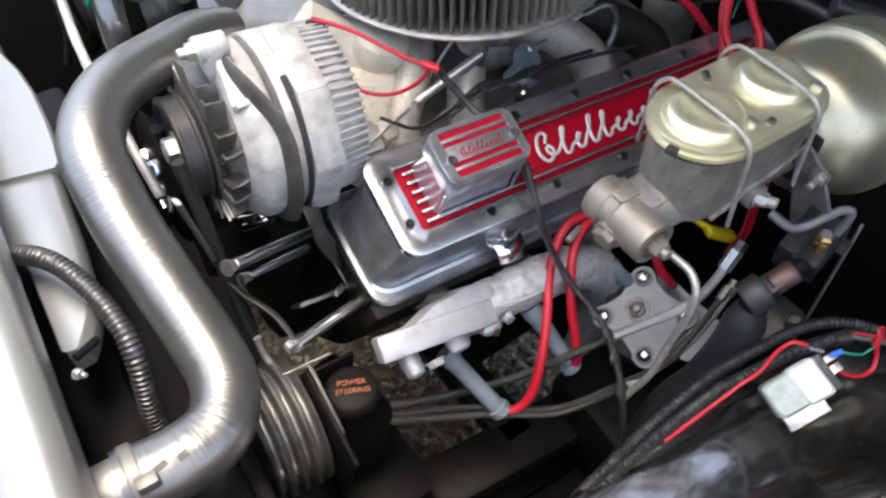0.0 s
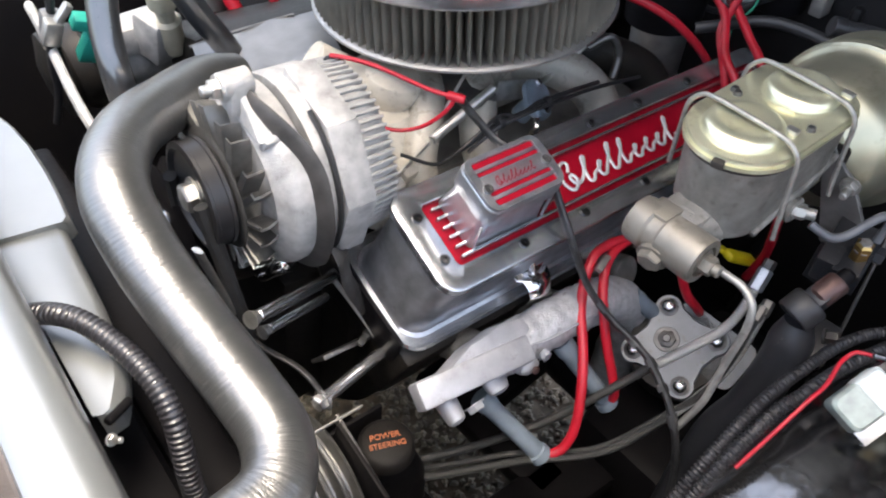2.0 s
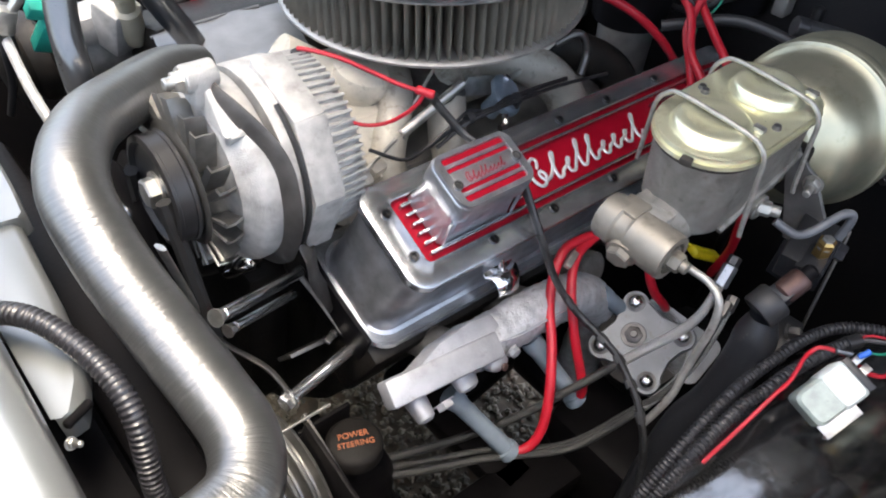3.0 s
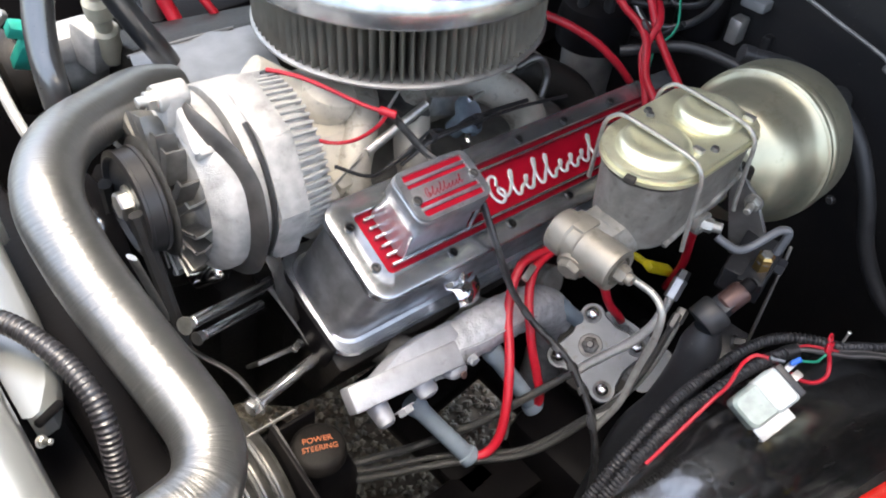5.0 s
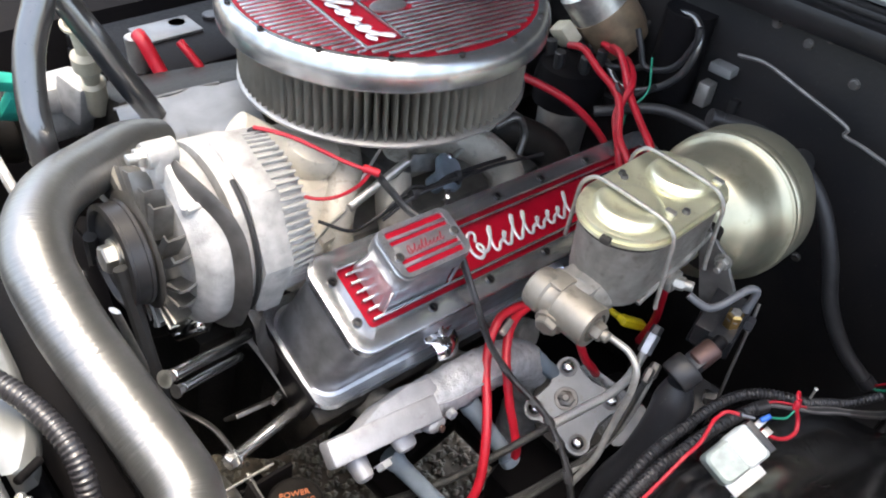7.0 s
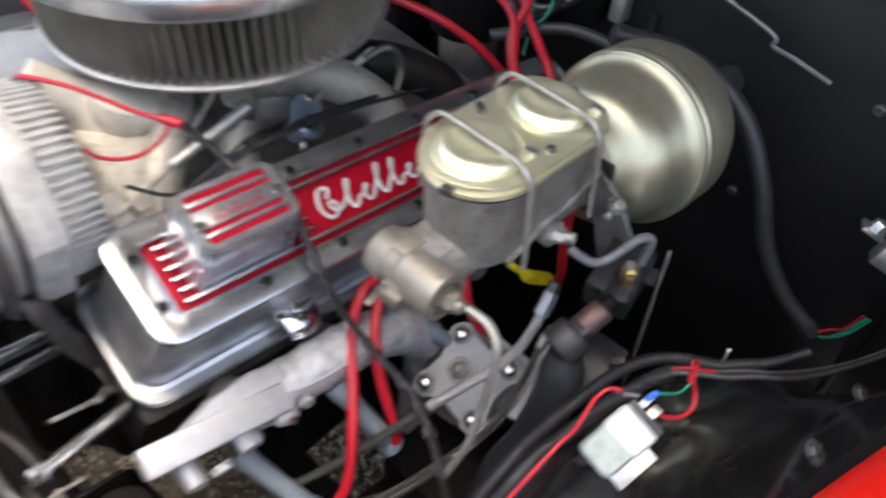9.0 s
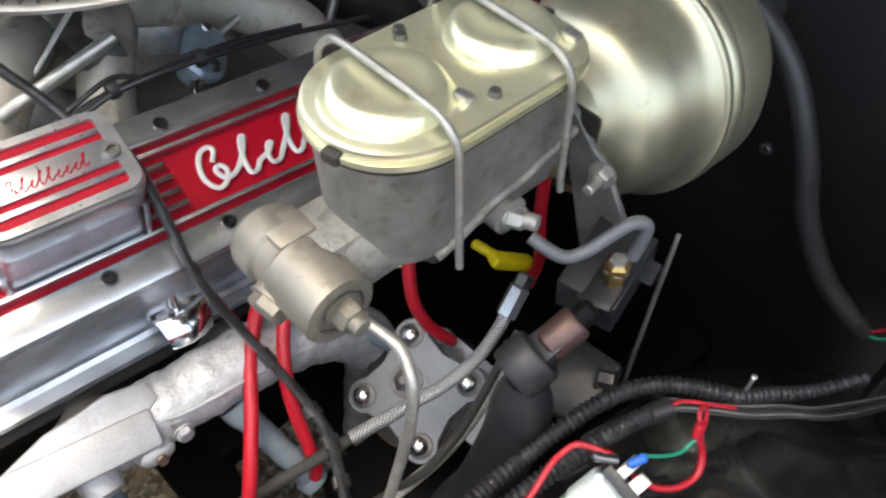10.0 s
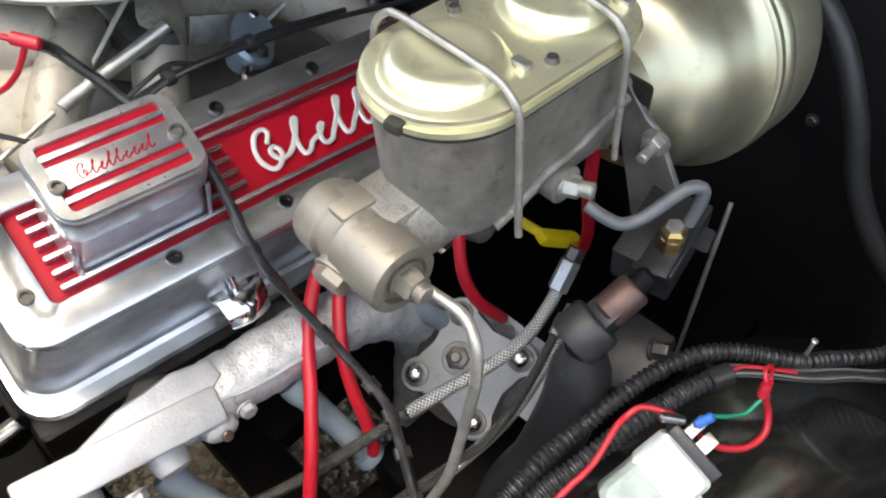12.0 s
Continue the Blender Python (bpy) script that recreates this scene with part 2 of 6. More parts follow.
def grime(m, color, size, start, amount):
    """Specks and smears of dust, oil or oxide with ragged edges."""
    nt = m.node_tree
    b = nt.nodes["Principled BSDF"]
    base = b.inputs["Base Color"].links[0].from_socket
    tc = next(n for n in nt.nodes if n.type == "TEX_COORD")
    no, mr, mx = (nt.nodes.new("ShaderNode" + k) for k in ("TexNoise", "MapRange", "Mix"))
    no.inputs["Scale"].default_value, no.inputs["Detail"].default_value, no.inputs["Roughness"].default_value = size, 6, 0.65
    nt.links.new(tc.outputs["Object"], no.inputs["Vector"])
    mr.inputs["From Min"].default_value, mr.inputs["From Max"].default_value = start, start + 0.1
    mr.inputs["To Max"].default_value = amount
    nt.links.new(no.outputs["Fac"], mr.inputs["Value"])
    mx.data_type = "RGBA"
    nt.links.new(mr.outputs[0], mx.inputs[0])
    nt.links.new(base, mx.inputs[6])
    mx.inputs[7].default_value = (*color, 1)
    nt.links.new(mx.outputs[2], b.inputs["Base Color"])


DUST, OIL = (0.1, 0.095, 0.088), (0.11, 0.09, 0.07)
for m, color, size, start, amount in (
        (WALL_BLACK, DUST, 260, 0.64, 0.5), (WING_BLACK, DUST, 240, 0.66, 0.35), (SHAFT, DUST, 300, 0.6, 0.5), (LOOM, DUST, 300, 0.62, 0.25),
        (HOSE, DUST, 130, 0.56, 0.35), (CAST_ALU, OIL, 110, 0.58, 0.25), (WARM_ALU, OIL, 60, 0.54, 0.45), (DIM_ALU, OIL, 60, 0.54, 0.5),
        (CAST_IRON, OIL, 90, 0.56, 0.45), (IRON_TAN, OIL, 90, 0.57, 0.4), (MANIFOLD, OIL, 100, 0.6, 0.3), (ROUGH_CAST, OIL, 160, 0.57, 0.5),
        (GREY_PAINT, OIL, 130, 0.58, 0.45), (BOOSTER, (0.24, 0.2, 0.11), 45, 0.56, 0.3), (ZINC_GOLD, (0.42, 0.34, 0.16), 55, 0.57, 0.35),
        (TUBE_STEEL, OIL, 160, 0.56, 0.4), (POLISHED, (0.3, 0.3, 0.31), 70, 0.56, 0.35), (WHITE_PLASTIC, (0.3, 0.31, 0.29), 160, 0.58, 0.4), (RELAY_GREY, (0.2, 0.22, 0.2), 160, 0.56, 0.4)):
    grime(m, color, size, start, amount)


# ---- mesh tools ----
def settle(me, material, angle=38):
    me.materials.append(material)
    me.polygons.foreach_set("use_smooth", [True] * len(me.polygons))
    me.set_sharp_from_angle(angle=radians(angle))
    return me


def part(name, bm, material, parent, label=""):
    bmesh.ops.recalc_face_normals(bm, faces=bm.faces)
    me = bpy.data.meshes.new(name)
    bm.to_mesh(me)
    bm.free()
    ob = new(name, settle(me, material))
    ob.parent = parent
    return tagged(ob, label)


def thing(name, label, category, m=None, group="", kind=""):
    ob = new(name)
    ob.empty_display_size = 0.02
    ob.matrix_world = m if m is not None else Matrix()
    return tagged(ob, label, category, group, kind)


def solo(name, bm, material, label, category, at=(0, 0, 0), group="", kind=""):
    """A thing of one mesh, given in world coordinates, with its origin at a place on it."""
    bmesh.ops.translate(bm, verts=bm.verts, vec=-Vector(at))
    ob = part(name, bm, material, None)
    ob.location = at
    return tagged(ob, label, category, group, kind)


def share(ob, name, parent, m):
    """One more part on the same mesh."""
    c = new(name, ob.data)
    c.parent = parent
    c.matrix_basis = m
    return c


def join(dst, *others):
    for o in others:
        me = bpy.data.meshes.new("t")
        o.to_mesh(me)
        o.free()
        dst.from_mesh(me)
        bpy.data.meshes.remove(me)
    return dst


def moved(bm, m):
    bmesh.ops.transform(bm, matrix=m, verts=bm.verts)
    return bm


def rbox(x, y, z, bevel=0.002, m=None, seg=2):
    bm = bmesh.new()
    bmesh.ops.create_cube(bm, size=1)
    bmesh.ops.scale(bm, vec=(x, y, z), verts=bm.verts)
    if bevel:
        bmesh.ops.bevel(bm, geom=bm.edges, offset=min(bevel, 0.45 * min(x, y, z)), segments=seg, profile=0.5, affect="EDGES")
    return moved(bm, m) if m is not None else bm


def rr(w, h, r, n=6, cx=0, cy=0):
    """A rounded rectangle as a ring of points."""
    out = []
    for sx, sy, a0 in ((1, 1, 0), (-1, 1, 90), (-1, -1, 180), (1, -1, 270)):
        for i in range(n + 1):
            a = radians(a0 + 90 * i / n)
            out.append((cx + sx * (w / 2 - r) + r * math.cos(a), cy + sy * (h / 2 - r) + r * math.sin(a)))
    return out


def disc(r, n=48, cx=0, cy=0):
    return [(cx + r * math.cos(math.tau * i / n), cy + r * math.sin(math.tau * i / n)) for i in range(n)]


def loft(rings, caps=True):
    """Rings of (outline, height), all with as many points, joined into one skin."""
    bm = bmesh.new()
    rows = [[bm.verts.new((x, y, z)) for x, y in ring] for ring, z in rings]
    for a, b in zip(rows, rows[1:]):
        for i in range(len(a)):
            j = (i + 1) % len(a)
            bm.faces.new((a[i], a[j], b[j], b[i]))
    if caps:
        bm.faces.new(list(reversed(rows[0])))
        bm.faces.new(rows[-1])
    return bm


def prism(outline, z0, z1, bevel=0.001):
    def inset(k):
        cx, cy = sum(p[0] for p in outline) / len(outline), sum(p[1] for p in outline) / len(outline)
        return [(x - k * (x - cx) / max(1e-6, math.hypot(x - cx, y - cy)), y - k * (y - cy) / max(1e-6, math.hypot(x - cx, y - cy))) for x, y in outline]
    return loft([(inset(bevel), z0), (outline, z0 + bevel), (outline, z1 - bevel), (inset(bevel), z1)])


def ring(outer, inner, z0, z1, bevel=0.0008):
    """A flat frame: an outline with a hole of as many points."""
    bm = bmesh.new()
    n = len(outer)
    loops = []
    for pts, z in ((outer, z0), (outer, z1 - bevel), ([(o[0] + (i[0] - o[0]) * 0.06, o[1] + (i[1] - o[1]) * 0.06) for o, i in zip(outer, inner)], z1), ([(i[0] + (o[0] - i[0]) * 0.05, i[1] + (o[1] - i[1]) * 0.05) for o, i in zip(outer, inner)], z1), (inner, z1 - bevel), (inner, z0)):
        loops.append([bm.verts.new((x, y, z)) for x, y in pts])
    loops.append(loops[0])
    for a, b in zip(loops, loops[1:]):
        for i in range(n):
            j = (i + 1) % n
            bm.faces.new((a[i], a[j], b[j], b[i]))
    return bm


def lathe(profile, n=40, axis="z"):
    """Turns (radius, height) pairs round an axis; ends with radius 0 close to a point."""
    bm = bmesh.new()
    rows = []
    for r, h in profile:
        if r < 1e-6:
            rows.append([bm.verts.new((0, 0, h))])
        else:
            rows.append([bm.verts.new((r * math.cos(math.tau * i / n), r * math.sin(math.tau * i / n), h)) for i in range(n)])
    for a, b in zip(rows, rows[1:]):
        for i in range(n):
            j = (i + 1) % n
            f = [a[i % len(a)], a[j % len(a)], b[j % len(b)], b[i % len(b)]]
            f = list(dict.fromkeys(f))
            if len(f) > 2:
                bm.faces.new(f)
    for row in (rows[0], rows[-1]):
        if len(row) > 2:
            bm.faces.new(row)
    if axis == "x":
        bmesh.ops.transform(bm, matrix=pose(0, 0, 0, 0, 90, 0), verts=bm.verts)
    if axis == "y":
        bmesh.ops.transform(bm, matrix=pose(0, 0, 0, -90, 0, 0), verts=bm.verts)
    return bm


def rod(r, a, b, n=16, bevel=0.0008):
    """A round bar from a to b."""
    a, b = Vector(a), Vector(b)
    d = (b - a).length
    bm = lathe([(r - bevel, 0), (r, bevel), (r, d - bevel), (r - bevel, d)], n)
    return moved(bm, Matrix.Translation(a) @ (b - a).to_track_quat("Z", "Y").to_matrix().to_4x4())


def hexbolt(r, h, m=None, dome=False):
    if dome:
        bm = lathe([(0, h), (r * 0.5, h * 0.96), (r * 0.85, h * 0.7), (r, h * 0.3), (r, 0)], 20)
    else:
        bm = loft([(disc(r, 6), 0), (disc(r, 6), h * 0.85), (disc(r * 0.86, 6), h)])
        join(bm, lathe([(r * 1.25, 0), (r * 1.25, h * 0.18), (r * 0.8, h * 0.2)], 20))
    return moved(bm, m) if m is not None else bm


def allen(r, h):
    """A socket-head screw: a drum with a hexagonal pit."""
    bm = lathe([(r, 0), (r, h * 0.85), (r * 0.9, h), (r * 0.58, h), (r * 0.55, h * 0.35), (0, h * 0.35)], 18)
    return bm


def smooth(points, per=8):
    """Catmull-Rom through the points."""
    p = [Vector(q) for q in points]
    p = [2 * p[0] - p[1]] + p + [2 * p[-1] - p[-2]]
    out = []
    for i in range(1, len(p) - 2):
        for k in range(per):
            t = k / per
            a, b, c, d = p[i - 1:i + 3]
            out.append(0.5 * ((2 * b) + (c - a) * t + (2 * a - 5 * b + 4 * c - d) * t * t + (3 * b - a - 3 * c + d) * t ** 3))
    out.append(p[-2])
    return out


def tube(points, radius, n=12, per=8, wave=0.0, pitch=0.004, shape=None, taper=None):
    """A hose along a smooth line. wave: depth of corrugation rings, one each pitch metres. shape: a flat section as (wide, thick)."""
    line = smooth(points, per)
    if wave:
        step = pitch / 6
        dense = [line[0]]
        for a, b in zip(line, line[1:]):
            k = max(1, round((b - a).length / step))
            dense += [a.lerp(b, (i + 1) / k) for i in range(k)]
        line = dense
    bm = bmesh.new()
    uv = bm.loops.layers.uv.new("UVMap")
    up = Vector((0.3, 0.2, 1)).normalized()
    rows, s, run = [], 0.0, []
    for i, q in enumerate(line):
        t = (line[min(i + 1, len(line) - 1)] - line[max(i - 1, 0)]).normalized()
        side = up.cross(t)
        side = side.normalized() if side.length > 1e-4 else t.orthogonal().normalized()
        up = t.cross(side).normalized()
        s += (q - line[i - 1]).length if i else 0
        r = radius if not callable(radius) else radius(i / (len(line) - 1))
        if wave:
            r += wave * max(-0.5, min(0.5, 0.8 * math.sin(math.tau * s / pitch)))
        wx, wy = shape or (1, 1)
        rows.append([bm.verts.new(q + side * (r * wx * math.cos(math.tau * k / n)) + up * (r * wy * math.sin(math.tau * k / n))) for k in range(n)])
        run.append(s)
    for i, (a, b) in enumerate(zip(rows, rows[1:])):
        for k in range(n):
            j = (k + 1) % n
            f = bm.faces.new((a[k], a[j], b[j], b[k]))
            for loop, (u, v) in zip(f.loops, ((k / n, run[i]), ((k + 1) / n, run[i]), ((k + 1) / n, run[i + 1]), (k / n, run[i + 1]))):
                loop[uv].uv = (u, v)
    bm.faces.new(list(reversed(rows[0])))
    bm.faces.new(rows[-1])
    return bm


def spring(a, b, radius, wire, turns, n=6):
    a, b = Vector(a), Vector(b)
    q = (b - a).to_track_quat("Z", "Y")
    pts = []
    for i in range(turns * 10 + 1):
        w = math.tau * i / 10
        pts.append(a + q @ Vector((radius * math.cos(w), radius * math.sin(w), (b - a).length * i / (turns * 10))))
    return tube(pts, wire, n, 1)


def grid(xs, fn, ys):
    """A sheet over two lists of parameters; fn gives the place."""
    bm = bmesh.new()
    v = [[bm.verts.new(fn(x, y)) for y in ys] for x in xs]
    for i in range(len(xs) - 1):
        for j in range(len(ys) - 1):
            bm.faces.new((v[i][j], v[i + 1][j], v[i + 1][j + 1], v[i][j + 1]))
    return bm


def slab(bm, thick):
    """Gives a sheet its thickness."""
    bmesh.ops.recalc_face_normals(bm, faces=bm.faces)
    bmesh.ops.solidify(bm, geom=bm.faces[:], thickness=thick)
    return bm


def words(text, size, depth=0.0004):
    c = bpy.data.curves.new("t", "FONT")
    c.body, c.size, c.extrude, c.align_x, c.align_y = text, size, depth, "CENTER", "CENTER"
    o = bpy.data.objects.new("t", c)
    scene.collection.objects.link(o)
    me = bpy.data.meshes.new_from_object(o.evaluated_get(bpy.context.evaluated_depsgraph_get()))
    bpy.data.objects.remove(o)
    bm = bmesh.new()
    bm.from_mesh(me)
    bpy.data.meshes.remove(me)
    return bm


def scroll(length, height, radius):
    """A raised ribbon like a signature, with no letters in it: a tall curl, then slanting loops, some of them tall."""
    pts = [(0.07, 0.62), (0.1, 0.86), (0.085, 1.0), (0.045, 0.92), (0.012, 0.62), (0.004, 0.28), (0.03, 0.02), (0.07, 0.06), (0.1, 0.3), (0.085, 0.5), (0.06, 0.4), (0.08, 0.16), (0.13, 0.2)]
    tall = (0.9, 0.5, 0.95, 0.9, 0.46, 0.5, 0.46, 0.9)
    step = 0.85 / len(tall)
    for n, k in enumerate(tall):
        x = 0.13 + step * n
        lean = 0.055 * k
        pts += [(x + 0.35 * step + lean * 0.6, k * 0.62), (x + 0.55 * step + lean, k), (x + 0.38 * step + lean * 0.9, k * 0.94), (x + 0.3 * step + lean * 0.4, k * 0.4), (x + 0.45 * step, 0.03), (x + 0.75 * step, 0.04), (x + step, 0.2)]
    return tube([(x * length, y * height, 0) for x, y in pts], radius, 6, 3, shape=(1.3, 0.8))


ENG = pose(0, 0, 0.9, 4.9, 6.3, 0)  # the engine sits tail-down on its mounts
COVER = pose(0.0005, 0.0002, 0.8995, 23.1, 4.94, -0.78)


# ---- structure ----
def build_structure():
    bm = grid([-40, -8, -2, -1, 0, 1, 2, 8, 40], lambda x, y: (x, y, 0), [-40, -8, -2, -1, 0, 1, 2, 8, 40])
    tagged(part("ground", bm, DIRT, None), "brown gravel ground under the car", "ground", kind="structure")
    rng = random.Random(4)
    verts, faces = [], []
    for _ in range(5200):
        x, y, s = rng.uniform(-0.25, 0.55), rng.uniform(-0.1, 0.75), rng.uniform(0.004, 0.011)
        k = len(verts)
        a = rng.uniform(0, math.tau)
        for px, py, pz in ((1, 0, 0.3), (-1, 0.2, 0.4), (0.1, 1, 0.3), (-0.1, -1, 0.35), (0, 0, 1), (0, 0, -0.6)):
            px, py = px * rng.uniform(0.7, 1.2), py * rng.uniform(0.7, 1.2)
            verts.append((x + s * (px * math.cos(a) - py * math.sin(a)), y + s * (px * math.sin(a) + py * math.cos(a)), 0.002 + s * pz * 0.8))
        faces += [(k, k + 2, k + 4), (k + 2, k + 1, k + 4), (k + 1, k + 3, k + 4), (k + 3, k, k + 4), (k + 2, k, k + 5), (k + 1, k + 2, k + 5), (k + 3, k + 1, k + 5), (k, k + 3, k + 5)]
    me = bpy.data.meshes.new("gravel")
    me.from_pydata(verts, [], faces)
    me.materials.append(STONE)
    tagged(new("gravel", me), "loose brown and grey gravel", "gravel", kind="stuff")
    # firewall: a pressed steel wall with a shelf under the cowl
    bm = rbox(0.012, 1.5, 0.86, 0.003, pose(0.436, 0.15, 0.63))
    wall = tagged(part("wall_firewall", bm, WALL_BLACK, None), "black painted steel firewall", "firewall", kind="structure")
    part("shelf", rbox(0.1, 1.5, 0.012, 0.004, pose(0.485, 0.15, 1.066)), WALL_BLACK, wall)
    part("flange", rbox(0.03, 1.5, 0.03, 0.008, pose(0.425, 0.15, 1.05)), WALL_BLACK, wall)
    for y in (-0.3, 0.02, 0.34, 0.66):
        part("pressed_rib", rbox(0.016, 0.012, 0.5, 0.005, pose(0.428, y, 0.68)), WALL_BLACK, wall)
    for y, z in ((-0.03, 1.02), (-0.09, 1.0), (0.01, 1.028), (-0.21, 0.93), (-0.27, 0.8), (-0.12, 0.78), (-0.05, 1.035)):
        part("bolt", hexbolt(0.005, 0.004, pose(0.43, y, z, 0, -90)), DARK_STEEL, wall)
    # cowl strip above the wall
    bm = rbox(0.3, 1.5, 0.01, 0.004, pose(0.6, 0.15, 1.078))
    tagged(part("cowl", bm, SILVER_PAINT, None), "pale cowl panel above the firewall", "cowl", kind="structure")

    # inner wing on the driver's side: rises from the chassis, runs flat, climbs to the wing edge
    prof = [(-0.165, 0.30), (-0.168, 0.55), (-0.172, 0.74), (-0.178, 0.785), (-0.19, 0.815), (-0.21, 0.833), (-0.24, 0.84), (-0.268, 0.85), (-0.29, 0.88), (-0.306, 0.918), (-0.318, 0.936), (-0.36, 0.938)]
    xs = [-0.34, -0.28, -0.22, -0.17, -0.14, -0.11, -0.08, -0.05, -0.02, 0.02, 0.06, 0.1, 0.15, 0.2, 0.26, 0.34, 0.43]

    def wing(x, k):
        y, z = prof[k]
        drop = min(0.2, max(0, 0.01 - x) ** 1.35 * 1.25) + min(0.3, max(0, x - 0.17) ** 1.5 * 5)
        return (x, y - 0.24 * (x - 0.0) * (k / 11) - 0.05 * max(0, x - 0.1) * (1 - k / 11), z - drop * (0.3 + 0.5 * (k < 10)) + (0.002 + 0.006 * (x < 0) * (k > 4)) * math.sin(34 * x + 1.3 * k))
    bm = slab(grid(xs, wing, range(12)), 0.002)
    panel = tagged(part("inner_wing", bm, WING_BLACK, None), "glossy black inner wing panel", "inner fender", kind="structure")
    for x, k in ((0.19, 8), (0.3, 9), (0.08, 9)):
        p = Vector(wing(x, k))
        part("bolt", hexbolt(0.005, 0.004, Matrix.Translation(p) @ pose(0, 0, 0.001, 40)), DARK_STEEL, panel)
    # wing edge in body colour

    def lip(x, k):
        y, z = ((-0.314, 0.928), (-0.313, 0.944), (-0.32, 0.953), (-0.335, 0.957), (-0.37, 0.957), (-0.45, 0.945), (-0.52, 0.90), (-0.55, 0.8), (-0.56, 0.12))[k]
        return (x, y - 0.012 - 0.24 * x, z)
    bm = slab(grid([-0.5, -0.3, -0.1, 0.0, 0.1, 0.25, 0.45, 0.9], lip, range(9)), 0.0015)
    tagged(part("wing_edge", bm, BODY_RED, None), "glossy red front wing of the car", "fender", kind="structure")
    # far side of the bay
    bm = slab(grid([-0.74, -0.4, -0.2, 0.1, 0.43], lambda x, k: (x, (0.62, 0.66, 0.72, 0.94)[k], (0.2, 0.7, 0.88, 0.95)[k]), range(4)), 0.003)
    tagged(part("inner_wing_far", bm, BLACK_PAINT, None), "black far inner wing panel", "inner fender", kind="structure")
    # chassis rail and cross member, deep in the bay
    rail = tagged(part("chassis_rail", rbox(1.1, 0.06, 0.1, 0.008, pose(0.0, -0.13, 0.47)), BLACK_PAINT, None), "oily black chassis rail and cross members", "chassis", kind="structure")
    for w, d, h, x, y, z in ((0.09, 0.9, 0.08, -0.27, 0.25, 0.36), (0.34, 0.32, 0.03, 0.31, 0.05, 0.42), (0.5, 0.1, 0.03, 0.15, -0.03, 0.42)):
        part("cross_member", rbox(w, d, h, 0.006, pose(x, y, z)), BLACK_PAINT, rail)
    mount = tagged(part("engine_mount_bracket", rbox(0.24, 0.14, 0.12, 0.02, pose(0.11, -0.11, 0.6)), BLACK_PAINT, None), "oily black engine mount bracket on the chassis", "chassis", kind="structure")
    for w, d, x, y, turn in ((0.046, 0.2, -0.066, 0.025, 3), (0.16, 0.16, 0.117, 0.035, 0), (0.09, 0.2, -0.212, 0.03, 5), (0.2, 0.06, -0.075, -0.07, -4), (0.1, 0.07, -0.005, 0.074, 4)):
        part("bracket_arm", rbox(w, d, 0.03, 0.008, pose(x, y, 0.6, 0, 0, turn)), BLACK_PAINT, mount)
    # the car's front and far flank close the bay
    part("front_panel", rbox(0.02, 1.6, 0.85, 0.006, pose(-0.74, 0.2, 0.5)), BLACK_PAINT, None)
    tagged(bpy.data.objects["front_panel"], "black front panel behind the grille", "panel", kind="structure")
    tagged(part("far_flank", rbox(1.5, 0.02, 0.8, 0.006, pose(0.2, 0.95, 0.5)), BODY_RED, None), "red far wing of the car", "fender", kind="structure")
    # open bonnet over the rear of the bay: out of view, angled to block light
    bm = slab(grid([0, 0.35, 0.7, 1], lambda s, y: (0.64 - 0.78 * s, y, 1.12 + 1.0 * s), [-0.75, -0.3, 0.1, 0.5, 1.05]), 0.012)
    tagged(part("bonnet", bm, BLACK_PAINT, None), "unseen raised bonnet with a black underside, added to shade the bay", "hood", kind="structure")


build_structure()


# ---- radiator side ----
def loom(name, pts, r, label, group="", wraps=(0, -1), wave=0.0015, material=None):
    """Corrugated conduit with a wrap of tape at its ends."""
    at = Vector(pts[3 if len(pts) > 5 else 2])
    t = thing(name, label, "wire loom", Matrix.Translation(at), group)
    inv = Matrix.Translation(-at)
    part("conduit", moved(tube(pts, r, 14, 8, wave, 0.0036), inv), material or LOOM, t)
    for k in wraps:
        a = Vector(pts[k])
        b = a + (Vector(pts[1 if k == 0 else k - 1]) - a).normalized() * 0.012
        part("tape_wrap", moved(rod((r(0) if callable(r) else r) + 0.0011, a, b, 16, 0.0006), inv), PLASTIC, t, "black tape wrap")



